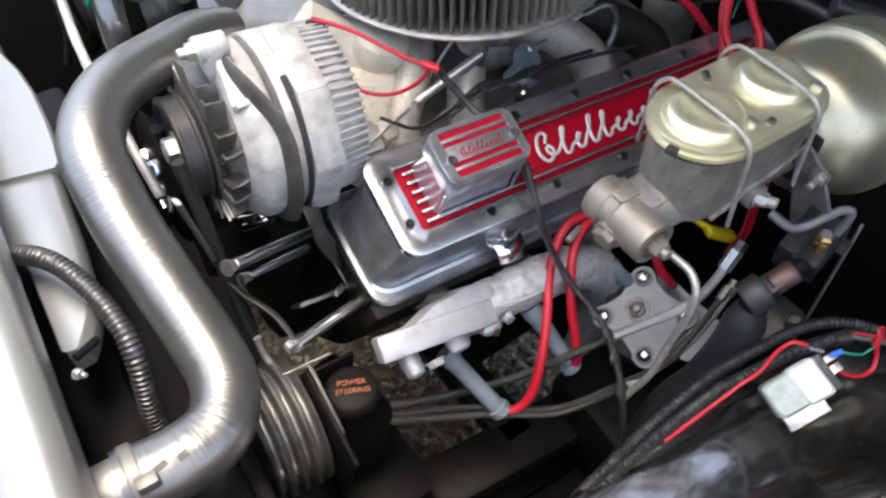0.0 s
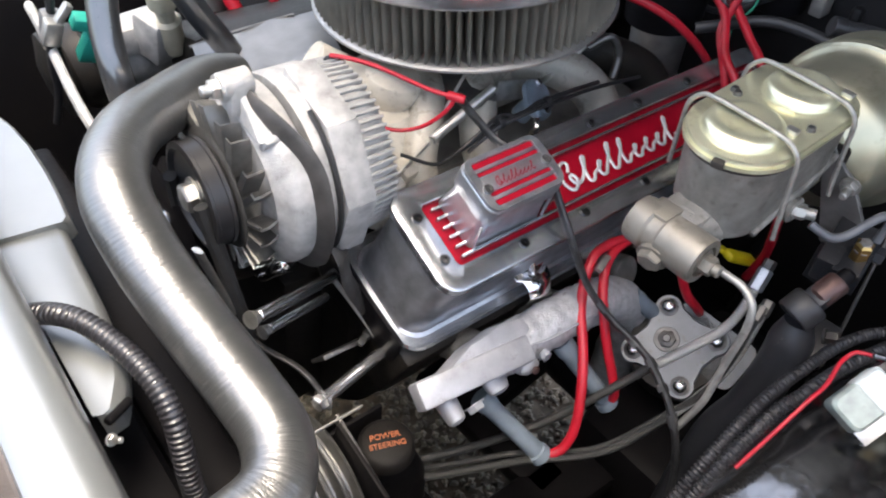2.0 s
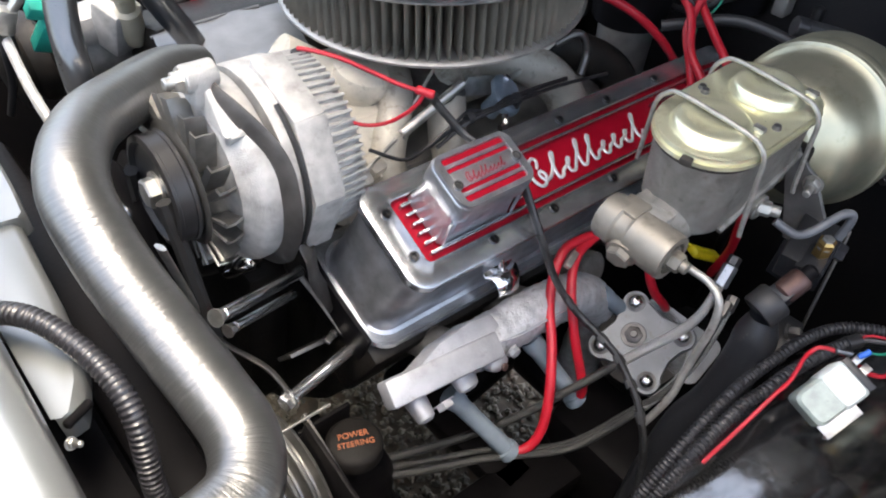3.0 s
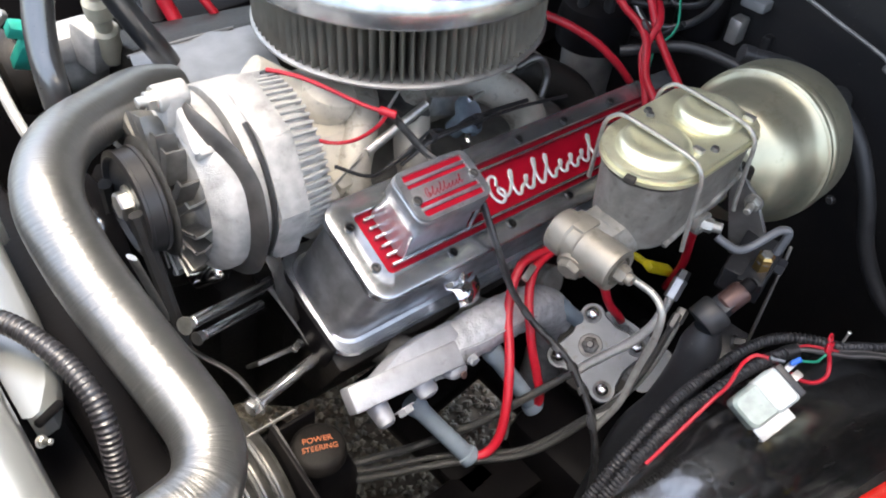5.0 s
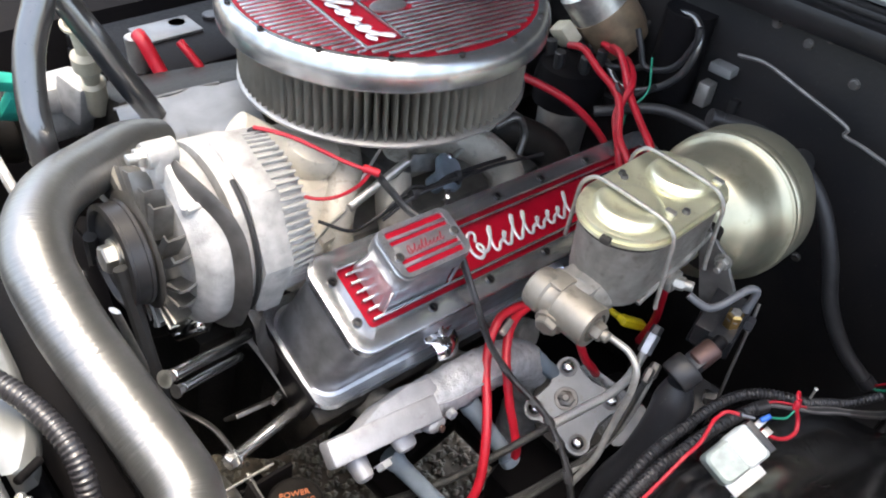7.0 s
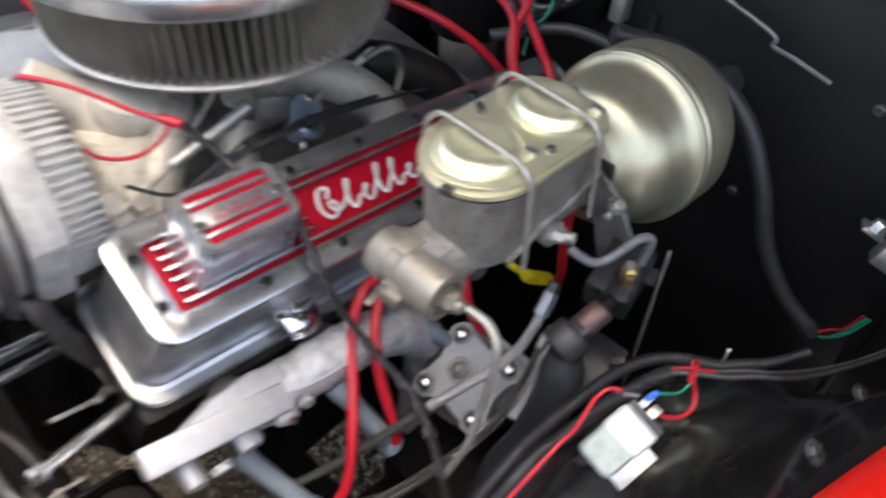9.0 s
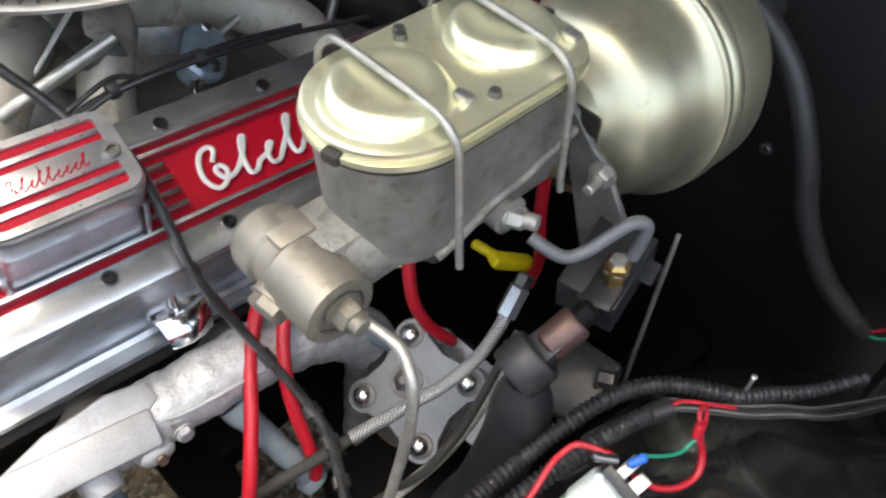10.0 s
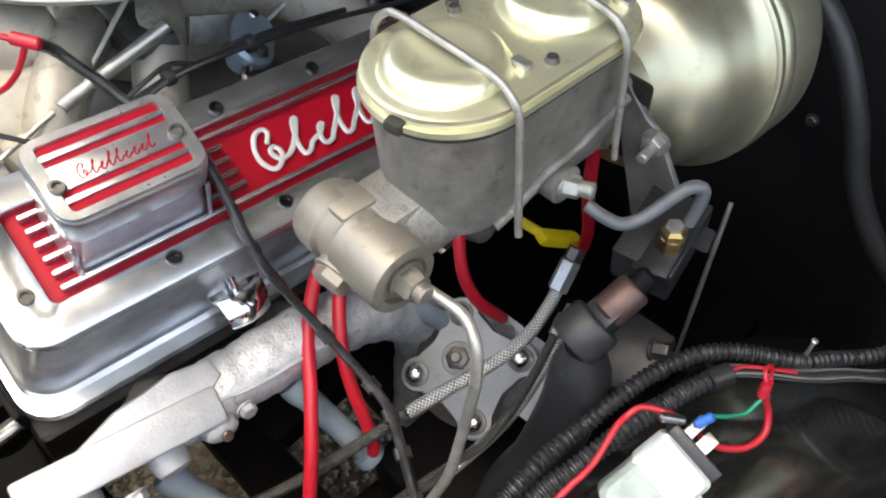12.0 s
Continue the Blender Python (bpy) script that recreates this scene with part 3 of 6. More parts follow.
def build_radiator_support():
    t = thing("radiator_support", "silver painted radiator core support with sloping tray", "radiator support", pose(-0.4, 0, 1.03))
    prof = [(-0.0115, -0.03), (-0.0115, -0.004), (-0.01, 0.0005), (-0.004, 0.0025), (0.01, 0.0025), (0.017, 0.0005), (0.0205, -0.004), (0.0215, -0.011), (0.0215, -0.03)]
    ys = [-0.32, -0.2, -0.1, -0.05, 0, 0.05, 0.09, 0.12, 0.15, 0.2, 0.3, 0.4, 0.5, 0.6]
    bow = lambda y: 0.02 * max(0, y - 0.12) ** 1.2
    bm = slab(grid(range(9), lambda k, y: (prof[k][0] + bow(y), y, prof[k][1]), ys), 0.0016)
    part("top_bar", bm, SILVER_PAINT, t)
    # a dark brown channel in front of the bar, shallower towards the far side, then the nose panel
    rise = lambda y: max(0, min(1, (y - 0.08) / 0.07))
    chan = [(-0.0455, -0.026), (-0.0445, -0.045), (-0.04, -0.05), (-0.018, -0.05), (-0.0125, -0.046), (-0.0118, -0.006)]
    bm = slab(grid(range(6), lambda k, y: (chan[k][0] + bow(y), y, chan[k][1] * (1 - rise(y)) - 0.006 * rise(y)), ys), 0.0016)
    part("front_channel", bm, CHANNEL, t, "dark brown channel")
    nose = [(-0.3, -0.08), (-0.22, -0.05), (-0.12, -0.034), (-0.055, -0.026), (-0.048, -0.025), (-0.0458, -0.0285)]
    bm = slab(grid(range(6), lambda k, y: (nose[k][0] + bow(y) + 0.034 * rise(y) * (k > 3), y, nose[k][1] * (1 - rise(y) * (k > 2) * 0.9)), ys), 0.0016)
    part("nose_panel", bm, SILVER_PAINT, t)
    # inner tray beside the bar, with a rounded end, a black tab and a bolt
    edge = [(0.008, 0.39), (0.008, 0.118), (0.014, 0.108), (0.0225, 0.09), (0.0235, 0.014), (0.028, 0.0115), (0.032, 0.0125), (0.036, 0.019), (0.042, 0.03), (0.047, 0.045), (0.05, 0.07), (0.053, 0.1), (0.055, 0.14), (0.057, 0.172), (0.057, 0.39)]
    low = [(x + (0.003 if x > 0.03 else 0), y - (0.003 if y < 0.02 else 0)) for x, y in edge]
    part("tray", loft([(low, -0.088), (low, -0.076), (edge, -0.072), ([(x - (0.002 if x > 0.02 else 0), y) for x, y in edge], -0.0705)]), SILVER_PAINT, t)
    end = [(0.008, 0.365), (0.008, 0.186), (0.062, 0.174), (0.066, 0.178), (0.0685, 0.205), (0.07, 0.235), (0.07, 0.275), (0.067, 0.31), (0.06, 0.345), (0.048, 0.365)]
    part("tray_end", loft([(end, -0.084), (end, -0.069), ([(x - (0.002 if x > 0.03 else 0), y) for x, y in end], -0.0665)]), SILVER_PAINT, t)
    part("tab", rod(0.0028, (0.026, 0.007, -0.073), (0.042, 0.016, -0.076), 10), BLACK_PAINT, t, "black steel tab")
    part("bolt", join(hexbolt(0.003, 0.003), rod(0.0019, (0, 0, 0), (0, 0, 0.009), 10)), STEEL, t, "zinc plated bolt").matrix_basis = pose(0.024, -0.002, -0.076, 50, 50, 0)
    r = thing("radiator", "black radiator with side tank behind the support", "radiator", pose(-0.385, 0.1, 0.63))
    part("core", rbox(0.045, 0.62, 0.5, 0.004), BLACK_PAINT, r)
    part("top_tank", rbox(0.055, 0.64, 0.05, 0.012, pose(0, 0, 0.235)), BLACK_PAINT, r)
    f = thing("fan_shroud", "black plastic fan shroud behind the radiator", "fan shroud", pose(-0.333, 0.1, 0.7))
    part("panel", rbox(0.05, 0.62, 0.35, 0.01), BLACK_PAINT, f)
    part("lip", rbox(0.012, 0.36, 0.012, 0.004, pose(0.02, -0.12, 0.178)), BLACK_PAINT, f)
    part("hose_neck", rod(0.018, (-0.02, -0.184, 0.322), (0.02, -0.184, 0.319), 24), DULL_ALU, r)


def build_radiator_hose():
    pts = [(-0.165, 0.262, 0.962), (-0.195, 0.248, 0.978), (-0.237, 0.205, 1.0), (-0.283, 0.156, 1.02), (-0.309, 0.108, 1.022), (-0.313, 0.069, 1.0), (-0.309, 0.024, 0.974), (-0.304, -0.018, 0.953), (-0.304, -0.05, 0.944), (-0.318, -0.075, 0.942), (-0.345, -0.084, 0.945), (-0.377, -0.084, 0.95)]
    t = thing("radiator_hose", "thick shiny black rubber radiator hose", "hose", pose(-0.3, 0.05, 0.98))
    inv = Matrix.Translation((0.3, -0.05, -0.98))
    part("hose", moved(tube(pts, 0.0208, 28, 10), inv), HOSE, t)
    d = (Vector(pts[-1]) - Vector(pts[-2])).normalized()
    a = Vector(pts[-1]) - d * 0.012
    part("clamp", moved(join(rod(0.0222, a, a + d * 0.008, 28), rbox(0.012, 0.008, 0.008, 0.001, Matrix.Translation(a + Vector((0.004, -0.014, 0.018))))), inv), STRAP, t, "steel worm clamp")
    a = Vector(pts[-2]).lerp(Vector(pts[-1]), 0.3)
    part("printed_mark", moved(join(rbox(0.012, 0.004, 0.001, 0, Matrix.Translation(a + Vector((0, -0.009, 0.0187))) @ pose(0, 0, 0, 25, 0, 15)), rbox(0.006, 0.004, 0.001, 0, Matrix.Translation(a + Vector((0.014, -0.009, 0.0185))) @ pose(0, 0, 0, 25, 0, 15))), inv), PLASTIC, t, "small black printed mark")


def build_front_looms():
    pts = [(-0.395, 0.105, 0.966), (-0.38, 0.092, 0.974), (-0.366, 0.074, 0.979), (-0.356, 0.057, 0.976), (-0.347, 0.032, 0.968), (-0.343, 0.01, 0.958), (-0.344, -0.005, 0.945), (-0.348, -0.015, 0.926), (-0.352, -0.022, 0.905), (-0.355, -0.03, 0.86)]
    loom("wire_loom", pts, 0.0066, "dusty grey-black corrugated wire loom by the radiator", wave=0.0009, material=LOOM_GREY)


build_radiator_support()
build_radiator_hose()
build_front_looms()


# ---- valve cover ----
def build_valve_cover():
    t = thing("valve_cover", "polished finned aluminium valve cover with red enamel panel", "valve cover", COVER)
    L, U, V = 0.464, 0.085, 0.0345
    o = lambda w, h, r: rr(w, h, r, 7, U, V)
    shell = loft([(o(L + 0.026, 0.102, 0.02), -0.09), (o(L + 0.026, 0.102, 0.02), -0.0865), (o(L + 0.024, 0.1, 0.02), -0.0855), (o(L + 0.019, 0.086, 0.02), -0.083), (o(L + 0.0165, 0.084, 0.02), -0.079), (o(L - 0.004, 0.084, 0.018), -0.02), (o(L - 0.006, 0.084, 0.017), -0.012), (o(L - 0.006, 0.084, 0.017), -0.0085)])
    part("shell", shell, POLISHED, t)
    part("flange", loft([(o(L + 0.03, 0.11, 0.022), -0.092), (o(L + 0.033, 0.112, 0.022), -0.09), (o(L + 0.033, 0.112, 0.022), -0.0865), (o(L + 0.03, 0.108, 0.021), -0.0845), (o(L + 0.02, 0.092, 0.02), -0.0842)]), BRUSHED, t)
    part("border", ring(o(L, 0.0915, 0.017), o(L - 0.044, 0.0555, 0.004), -0.009, 0.0), BRUSHED, t)
    part("red_panel", loft([(o(L - 0.043, 0.0565, 0.004), -0.0082), (o(L - 0.043, 0.0565, 0.004), -0.0058)]), RED_PAINT, t, "glossy red enamel")
    # long ribs and the comb of short ones at both ends
    for i in range(6):
        v = V - 0.0215 + 0.0086 * i
        if i in (0, 5):
            part("rib", rbox(L - 0.058, 0.0027, 0.006, 0.0007, pose(U, v, -0.0032)), BRUSHED, t)
        else:
            part("rib", rbox(0.108, 0.0027, 0.006, 0.0007, pose(-0.118 + 0.054, v, -0.0032)), BRUSHED, t)
            part("rib", rbox(0.112, 0.0027, 0.006, 0.0007, pose(0.232, v, -0.0032)), BRUSHED, t)
    part("script", moved(scroll(0.146, 0.026, 0.00125), pose(0.004, 0.0215, -0.0032, 0, 0, 1)), LETTER, t, "raised aluminium scroll")
    first = None
    for u, v in ((-0.133, 0.016), (-0.133, 0.054), (-0.066, 0), (0.001, 0), (0.0755, 0), (0.15, 0), (0.225, 0), (-0.066, 0.0695), (0.0, 0.0695), (0.066, 0.0695), (0.129, 0.0695), (0.2, 0.0695), (0.262, 0.0695)):
        if first is None:
            first = part("screw", allen(0.0042, 0.0024), SCREW, t, "black socket-head screw")
            first.matrix_basis = pose(u, v, -0.0006)
        else:
            share(first, "screw", t, pose(u, v, -0.0006))
    # hold-down: a bent chrome saddle with stud and nut
    for k, (x, y, z) in enumerate(((-0.04, 0.014, 0.838), (0.14, 0.02, 0.818))):
        h = thing("hold_down_clamp", "chrome valve cover hold-down tab with stud", "clamp", pose(x, y, z, -20, 6, 0), "hold-down clamps")
        part("tab", slab(grid([-0.017, -0.01, 0.0, 0.012, 0.024], lambda a, b: (a * (1 - 0.06 * b), (0.02, 0.012, 0.005, -0.001, -0.008, -0.0125, -0.013)[b] + 12 * a * a * (b > 2), (0.034, 0.018, 0.005, 0.0, 0.0015, -0.004, -0.014)[b]), range(7)), 0.0018), CHROME, h)
        part("nut", hexbolt(0.0055, 0.006, pose(0, -0.004, 0.0)), CHROME, h)
        part("stud", rod(0.0026, (0, -0.004, 0.004), (0, -0.004, 0.02), 12), CHROME, h)


def build_breather():
    t = thing("breather_cap", "cast aluminium breather with red striped top on the valve cover", "breather", COVER @ pose(-0.072, 0.0385, 0.0))
    o = lambda w, h, r: rr(w, h, r, 6)
    part("neck", loft([(o(0.074, 0.047, 0.006), -0.003), (o(0.072, 0.045, 0.006), 0.003), (o(0.068, 0.041, 0.008), 0.026), (o(0.07, 0.043, 0.009), 0.03)]), SATIN, t)
    part("cap", loft([(o(0.071, 0.044, 0.009), 0.029), (o(0.0745, 0.0475, 0.0105), 0.0305), (o(0.0745, 0.0475, 0.0105), 0.0455), (o(0.073, 0.046, 0.01), 0.0475), (o(0.071, 0.044, 0.009), 0.0482)]), SATIN, t)
    part("red_floor", loft([(o(0.06, 0.0385, 0.003), 0.0478), (o(0.06, 0.0385, 0.003), 0.0486)]), RED_PAINT, t, "red enamel floor between the bars")
    part("frame", ring(o(0.0725, 0.0455, 0.0095), rr(0.058, 0.0365, 0.002, 6), 0.0475, 0.0505), SATIN, t)
    for v, h in ((-0.0118, 0.003), (0.0, 0.0135), (0.0118, 0.003)):
        part("bar", rbox(0.06, h, 0.002, 0.0004, pose(0, v, 0.0493)), SATIN, t)
    for s in (-1, 1):
        part("end_pad", rbox(0.006, 0.0135, 0.002, 0.0006, pose(s * 0.0285, 0, 0.0492)), SATIN, t)
    part("scroll", moved(scroll(0.037, 0.0075, 0.0003), pose(-0.0185, -0.005, 0.0504, 0, 0, 2)), RED_PAINT, t, "thin red scroll")
    for x, y in ((-0.0292, -0.0045), (0.029, -0.0015)):
        part("screw", moved(allen(0.0038, 0.0026), pose(x, y, 0.0502)), DARK_STEEL, t, "socket-head screw")
    for s in (-1, 1):
        part("corner_rib", rbox(0.0025, 0.0025, 0.026, 0.0008, pose(s * 0.035, -0.0222, 0.013, -8)), SATIN, t)


build_valve_cover()
build_breather()


# ---- engine block, heads, intake ----
def build_engine():
    t = thing("engine_block", "oily black cast iron engine block with cylinder head", "engine", ENG)
    part("cylinder_head", rbox(0.5, 0.11, 0.09, 0.006, pose(0.09, 0.075, -0.125, 22.5)), SOOT, t, "dark cast cylinder head")
    part("block", loft([(rr(0.5, 0.12, 0.02, 4, 0.1, 0.28), -0.44), (rr(0.5, 0.22, 0.02, 4, 0.1, 0.24), -0.33), (rr(0.52, 0.29, 0.02, 4, 0.1, 0.225), -0.26), (rr(0.52, 0.3, 0.02, 4, 0.1, 0.22), -0.12)]), SOOT, t)
    part("front_cover", rbox(0.05, 0.22, 0.2, 0.02, pose(-0.18, 0.24, -0.2)), SOOT, t)
    part("far_cylinder_head", rbox(0.5, 0.12, 0.16, 0.01, pose(0.09, 0.40, -0.1, -22.5)), SOOT, t)
    part("oil_pan", rbox(0.46, 0.12, 0.14, 0.03, pose(0.12, 0.29, -0.46)), SOOT, t)
    m = thing("intake_manifold", "satin aluminium intake manifold under the air cleaner", "intake manifold", ENG)
    part("plenum", loft([(rr(0.15, 0.12, 0.03, 6, 0.06, 0.235), -0.03), (rr(0.14, 0.11, 0.03, 6, 0.06, 0.235), 0.02), (rr(0.12, 0.10, 0.02, 6, 0.06, 0.235), 0.03)]), DIM_ALU, m)
    part("valley", rbox(0.42, 0.2, 0.03, 0.01, pose(0.1, 0.235, -0.055)), DULL_ALU, m)
    for x0, x1, metal in ((-0.02, -0.075, DIM_ALU), (0.03, -0.005, DIM_ALU), (0.09, 0.15, DIM_ALU), (0.13, 0.23, SOOT)):
        part("runner", tube([(x0, 0.19, 0.01), ((x0 + x1) / 2, 0.155, 0.012), (x1, 0.125, -0.012), (x1, 0.1, -0.045)], 0.021, 16, 6, shape=(0.8, 1)), metal, m)
    part("water_crossover", loft([(rr(0.07, 0.11, 0.02, 6, -0.09, 0.165), -0.06), (rr(0.06, 0.1, 0.025, 6, -0.085, 0.17), -0.01), (rr(0.05, 0.06, 0.022, 6, -0.08, 0.18), 0.02)]), WARM_ALU, m)
    part("thermostat_housing", moved(lathe([(0.0, 0.03), (0.02, 0.029), (0.03, 0.024), (0.0345, 0.014), (0.034, 0.006), (0.028, -0.014), (0.022, -0.036), (0.021, -0.06)], 36), pose(-0.066, 0.186, 0.022, 8, 8) @ Matrix.Scale(0.8, 4)), WARM_ALU, m, "cream-grey cast thermostat housing")
    part("thermostat_neck", moved(lathe([(0.03, -0.02), (0.031, 0.0), (0.026, 0.01), (0.022, 0.03), (0.021, 0.06)], 28), pose(-0.075, 0.2, 0.015, 0, -60, -25)), WARM_ALU, m)
    part("boss", rbox(0.022, 0.03, 0.03, 0.004, pose(-0.115, 0.118, -0.01, 22)), CAST_ALU, m)
    part("boss", join(rbox(0.026, 0.02, 0.03, 0.004), rbox(0.012, 0.003, 0.012, 0.001, pose(0, -0.0105, 0.002))), WARM_ALU, m).matrix_basis = pose(-0.09, 0.122, -0.012, 20, 0, 10)
    c = thing("carburettor", "dark carburettor under the air cleaner", "carburettor", pose(0.0575, 0.235, 0.925))
    part("body", rbox(0.12, 0.1, 0.05, 0.01, pose(0, 0, 0.0)), DULL_ALU, c)
    part("fuel_bowl", rbox(0.03, 0.07, 0.03, 0.008, pose(-0.05, -0.07, 0.0)), DARK_STEEL, c)
    part("linkage", join(rbox(0.05, 0.003, 0.02, 0.001, pose(0.0, -0.085, -0.01, 0, 20)), rod(0.003, (0.03, -0.085, -0.02), (0.1, -0.09, 0.01), 8)), STEEL, c)
    part("choke_tube", tube([(0.08, -0.1, 0.012), (0.1, -0.11, 0.02), (0.11, -0.115, 0.0), (0.1, -0.12, -0.02)], 0.004, 10), DARK_STEEL, c)
    v = thing("vacuum_unit", "oblong blue-zinc vacuum unit with bright pin", "vacuum unit", pose(0.066, 0.126, 0.914, 34, -12, 52) @ Matrix.Scale(1.2, 4))
    part("plate", loft([(rr(0.034, 0.021, 0.0095, 6), -0.005), (rr(0.037, 0.024, 0.0115, 6), -0.0035), (rr(0.037, 0.024, 0.0115, 6), 0.001), (rr(0.033, 0.02, 0.0095, 6), 0.0035), (rr(0.022, 0.012, 0.0055, 6), 0.0045)]), BLUE_GREY, v)
    part("neck", lathe([(0.008, -0.022), (0.008, -0.004)], 18), BLUE_GREY, v)
    part("screw", hexbolt(0.0032, 0.004, pose(0.013, 0.002, 0.002)), CHROME, v)
    part("screw", hexbolt(0.0032, 0.004, pose(-0.011, -0.004, 0.003)), DARK_STEEL, v)
    part("pin", tube([(-0.017, 0.0, -0.002), (-0.024, 0.003, -0.001), (-0.03, 0.002, -0.003), (-0.034, 0.006, -0.004)], 0.0026, 8), CHROME, v, "bright steel pin")
    solo("return_spring", spring((-0.062, 0.1205, 0.9315), (0.016, 0.133, 0.943), 0.0037, 0.0007, 54), STEEL, "steel coil return spring by the intake", "spring", (-0.03, 0.125, 0.935))
    rods = [((-0.115, 0.105, 0.925), (-0.066, 0.12, 0.931)), ((-0.06, 0.135, 0.915), (0.02, 0.16, 0.965))]
    for a, b in rods:
        solo("linkage_rod", rod(0.0016, a, b, 8), STEEL, "thin steel throttle linkage rod", "rod", a, "linkage rods")


def build_air_cleaner():
    t = thing("air_cleaner", "round chrome air cleaner with pleated grey element and red finned lid", "air cleaner", pose(0.0575, 0.224, 0.981) @ Matrix.Diagonal((0.84, 0.84, 1, 1)))
    part("base", lathe([(0.05, -0.006), (0.12, -0.004), (0.155, 0.001), (0.165, 0.003), (0.1685, 0.005), (0.1685, 0.007), (0.166, 0.009), (0.155, 0.0095)], 96), DULL_ALU, t)
    n, bm = 98, bmesh.new()
    rows = []
    for z in (0.008, 0.0095, 0.066, 0.068):
        row = []
        for i in range(n * 6):
            r = 0.1605 + (-0.001, 0.0055, -0.001, -0.02, -0.034, -0.02)[i % 6] + (-0.004 if z in (0.008, 0.068) else 0)
            a = math.tau * i / (n * 6)
            row.append(bm.verts.new((r * math.cos(a), r * math.sin(a), z)))
        rows.append(row)
    for a, b in zip(rows, rows[1:]):
        for i in range(len(a)):
            j = (i + 1) % len(a)
            bm.faces.new((a[i], a[j], b[j], b[i]))
    part("pleated_element", bm, PAPER, t, "dusty grey pleated filter element")
    lid = part("lid", lathe([(0.166, 0.064), (0.182, 0.0645), (0.1845, 0.067), (0.185, 0.076), (0.1835, 0.082), (0.18, 0.0875), (0.176, 0.0905), (0.171, 0.0915), (0.1685, 0.0905), (0.168, 0.0875)], 96), BRUSHED, t)
    part("red_panel", lathe([(0.0, 0.0895), (0.1685, 0.0875)], 72), RED_PAINT, lid, "red enamel recess")
    turn = pose(0, 0, 0, 0, 0, -6.5)
    for i in range(-18, 19):
        y = 0.0089 * i + 0.003
        half = math.sqrt(max(0, 0.163 ** 2 - y * y))
        if half < 0.02:
            continue
        # the lettered banner and the oval badge interrupt the ribs
        spans = [(-half, -0.1), (-0.052, half)] if -0.122 < y < 0.1 else [(-half, half)]
        if abs(y + 0.048) < 0.016:
            spans = [(-half, -0.1), (-0.052, -0.05), (-0.006, half)]
        for a, b in spans:
            if b - a > 0.008:
                part("rib", rbox(b - a, 0.0038, 0.0028, 0.0008, turn @ pose((a + b) / 2, y, 0.0908 - 0.004 * (abs(a + b) / 0.3) ** 2)), BRUSHED, lid)
    for x, y, w, h in ((-0.0985, -0.011, 0.0028, 0.222), (-0.0535, -0.011, 0.0028, 0.222), (-0.076, -0.1225, 0.048, 0.0028)):
        part("banner_edge", rbox(w, h, 0.0034, 0.0008, turn @ pose(x, y, 0.0912)), BRUSHED, lid)
    part("emblem", moved(scroll(0.19, 0.026, 0.0019), turn @ pose(-0.085, 0.075, 0.0915, 0, 0, -90)), LETTER, lid, "raised silver scroll")
    part("badge", moved(loft([(disc(0.02, 32), 0.0), (disc(0.02, 32), 0.002), (disc(0.017, 32), 0.0028)]), turn @ pose(-0.028, -0.048, 0.0893) @ Matrix.Diagonal((1.05, 0.7, 1, 1))), SATIN, lid, "small oval badge")
    first = None
    for i in range(16):
        a = math.tau * (i + 0.35) / 16
        m = pose(0.1745 * math.cos(a), 0.1745 * math.sin(a), 0.0903)
        if first is None:
            first = part("screw", allen(0.0032, 0.003), SCREW, lid)
            first.matrix_basis = m
        else:
            share(first, "screw", lid, m)


build_engine()
build_air_cleaner()


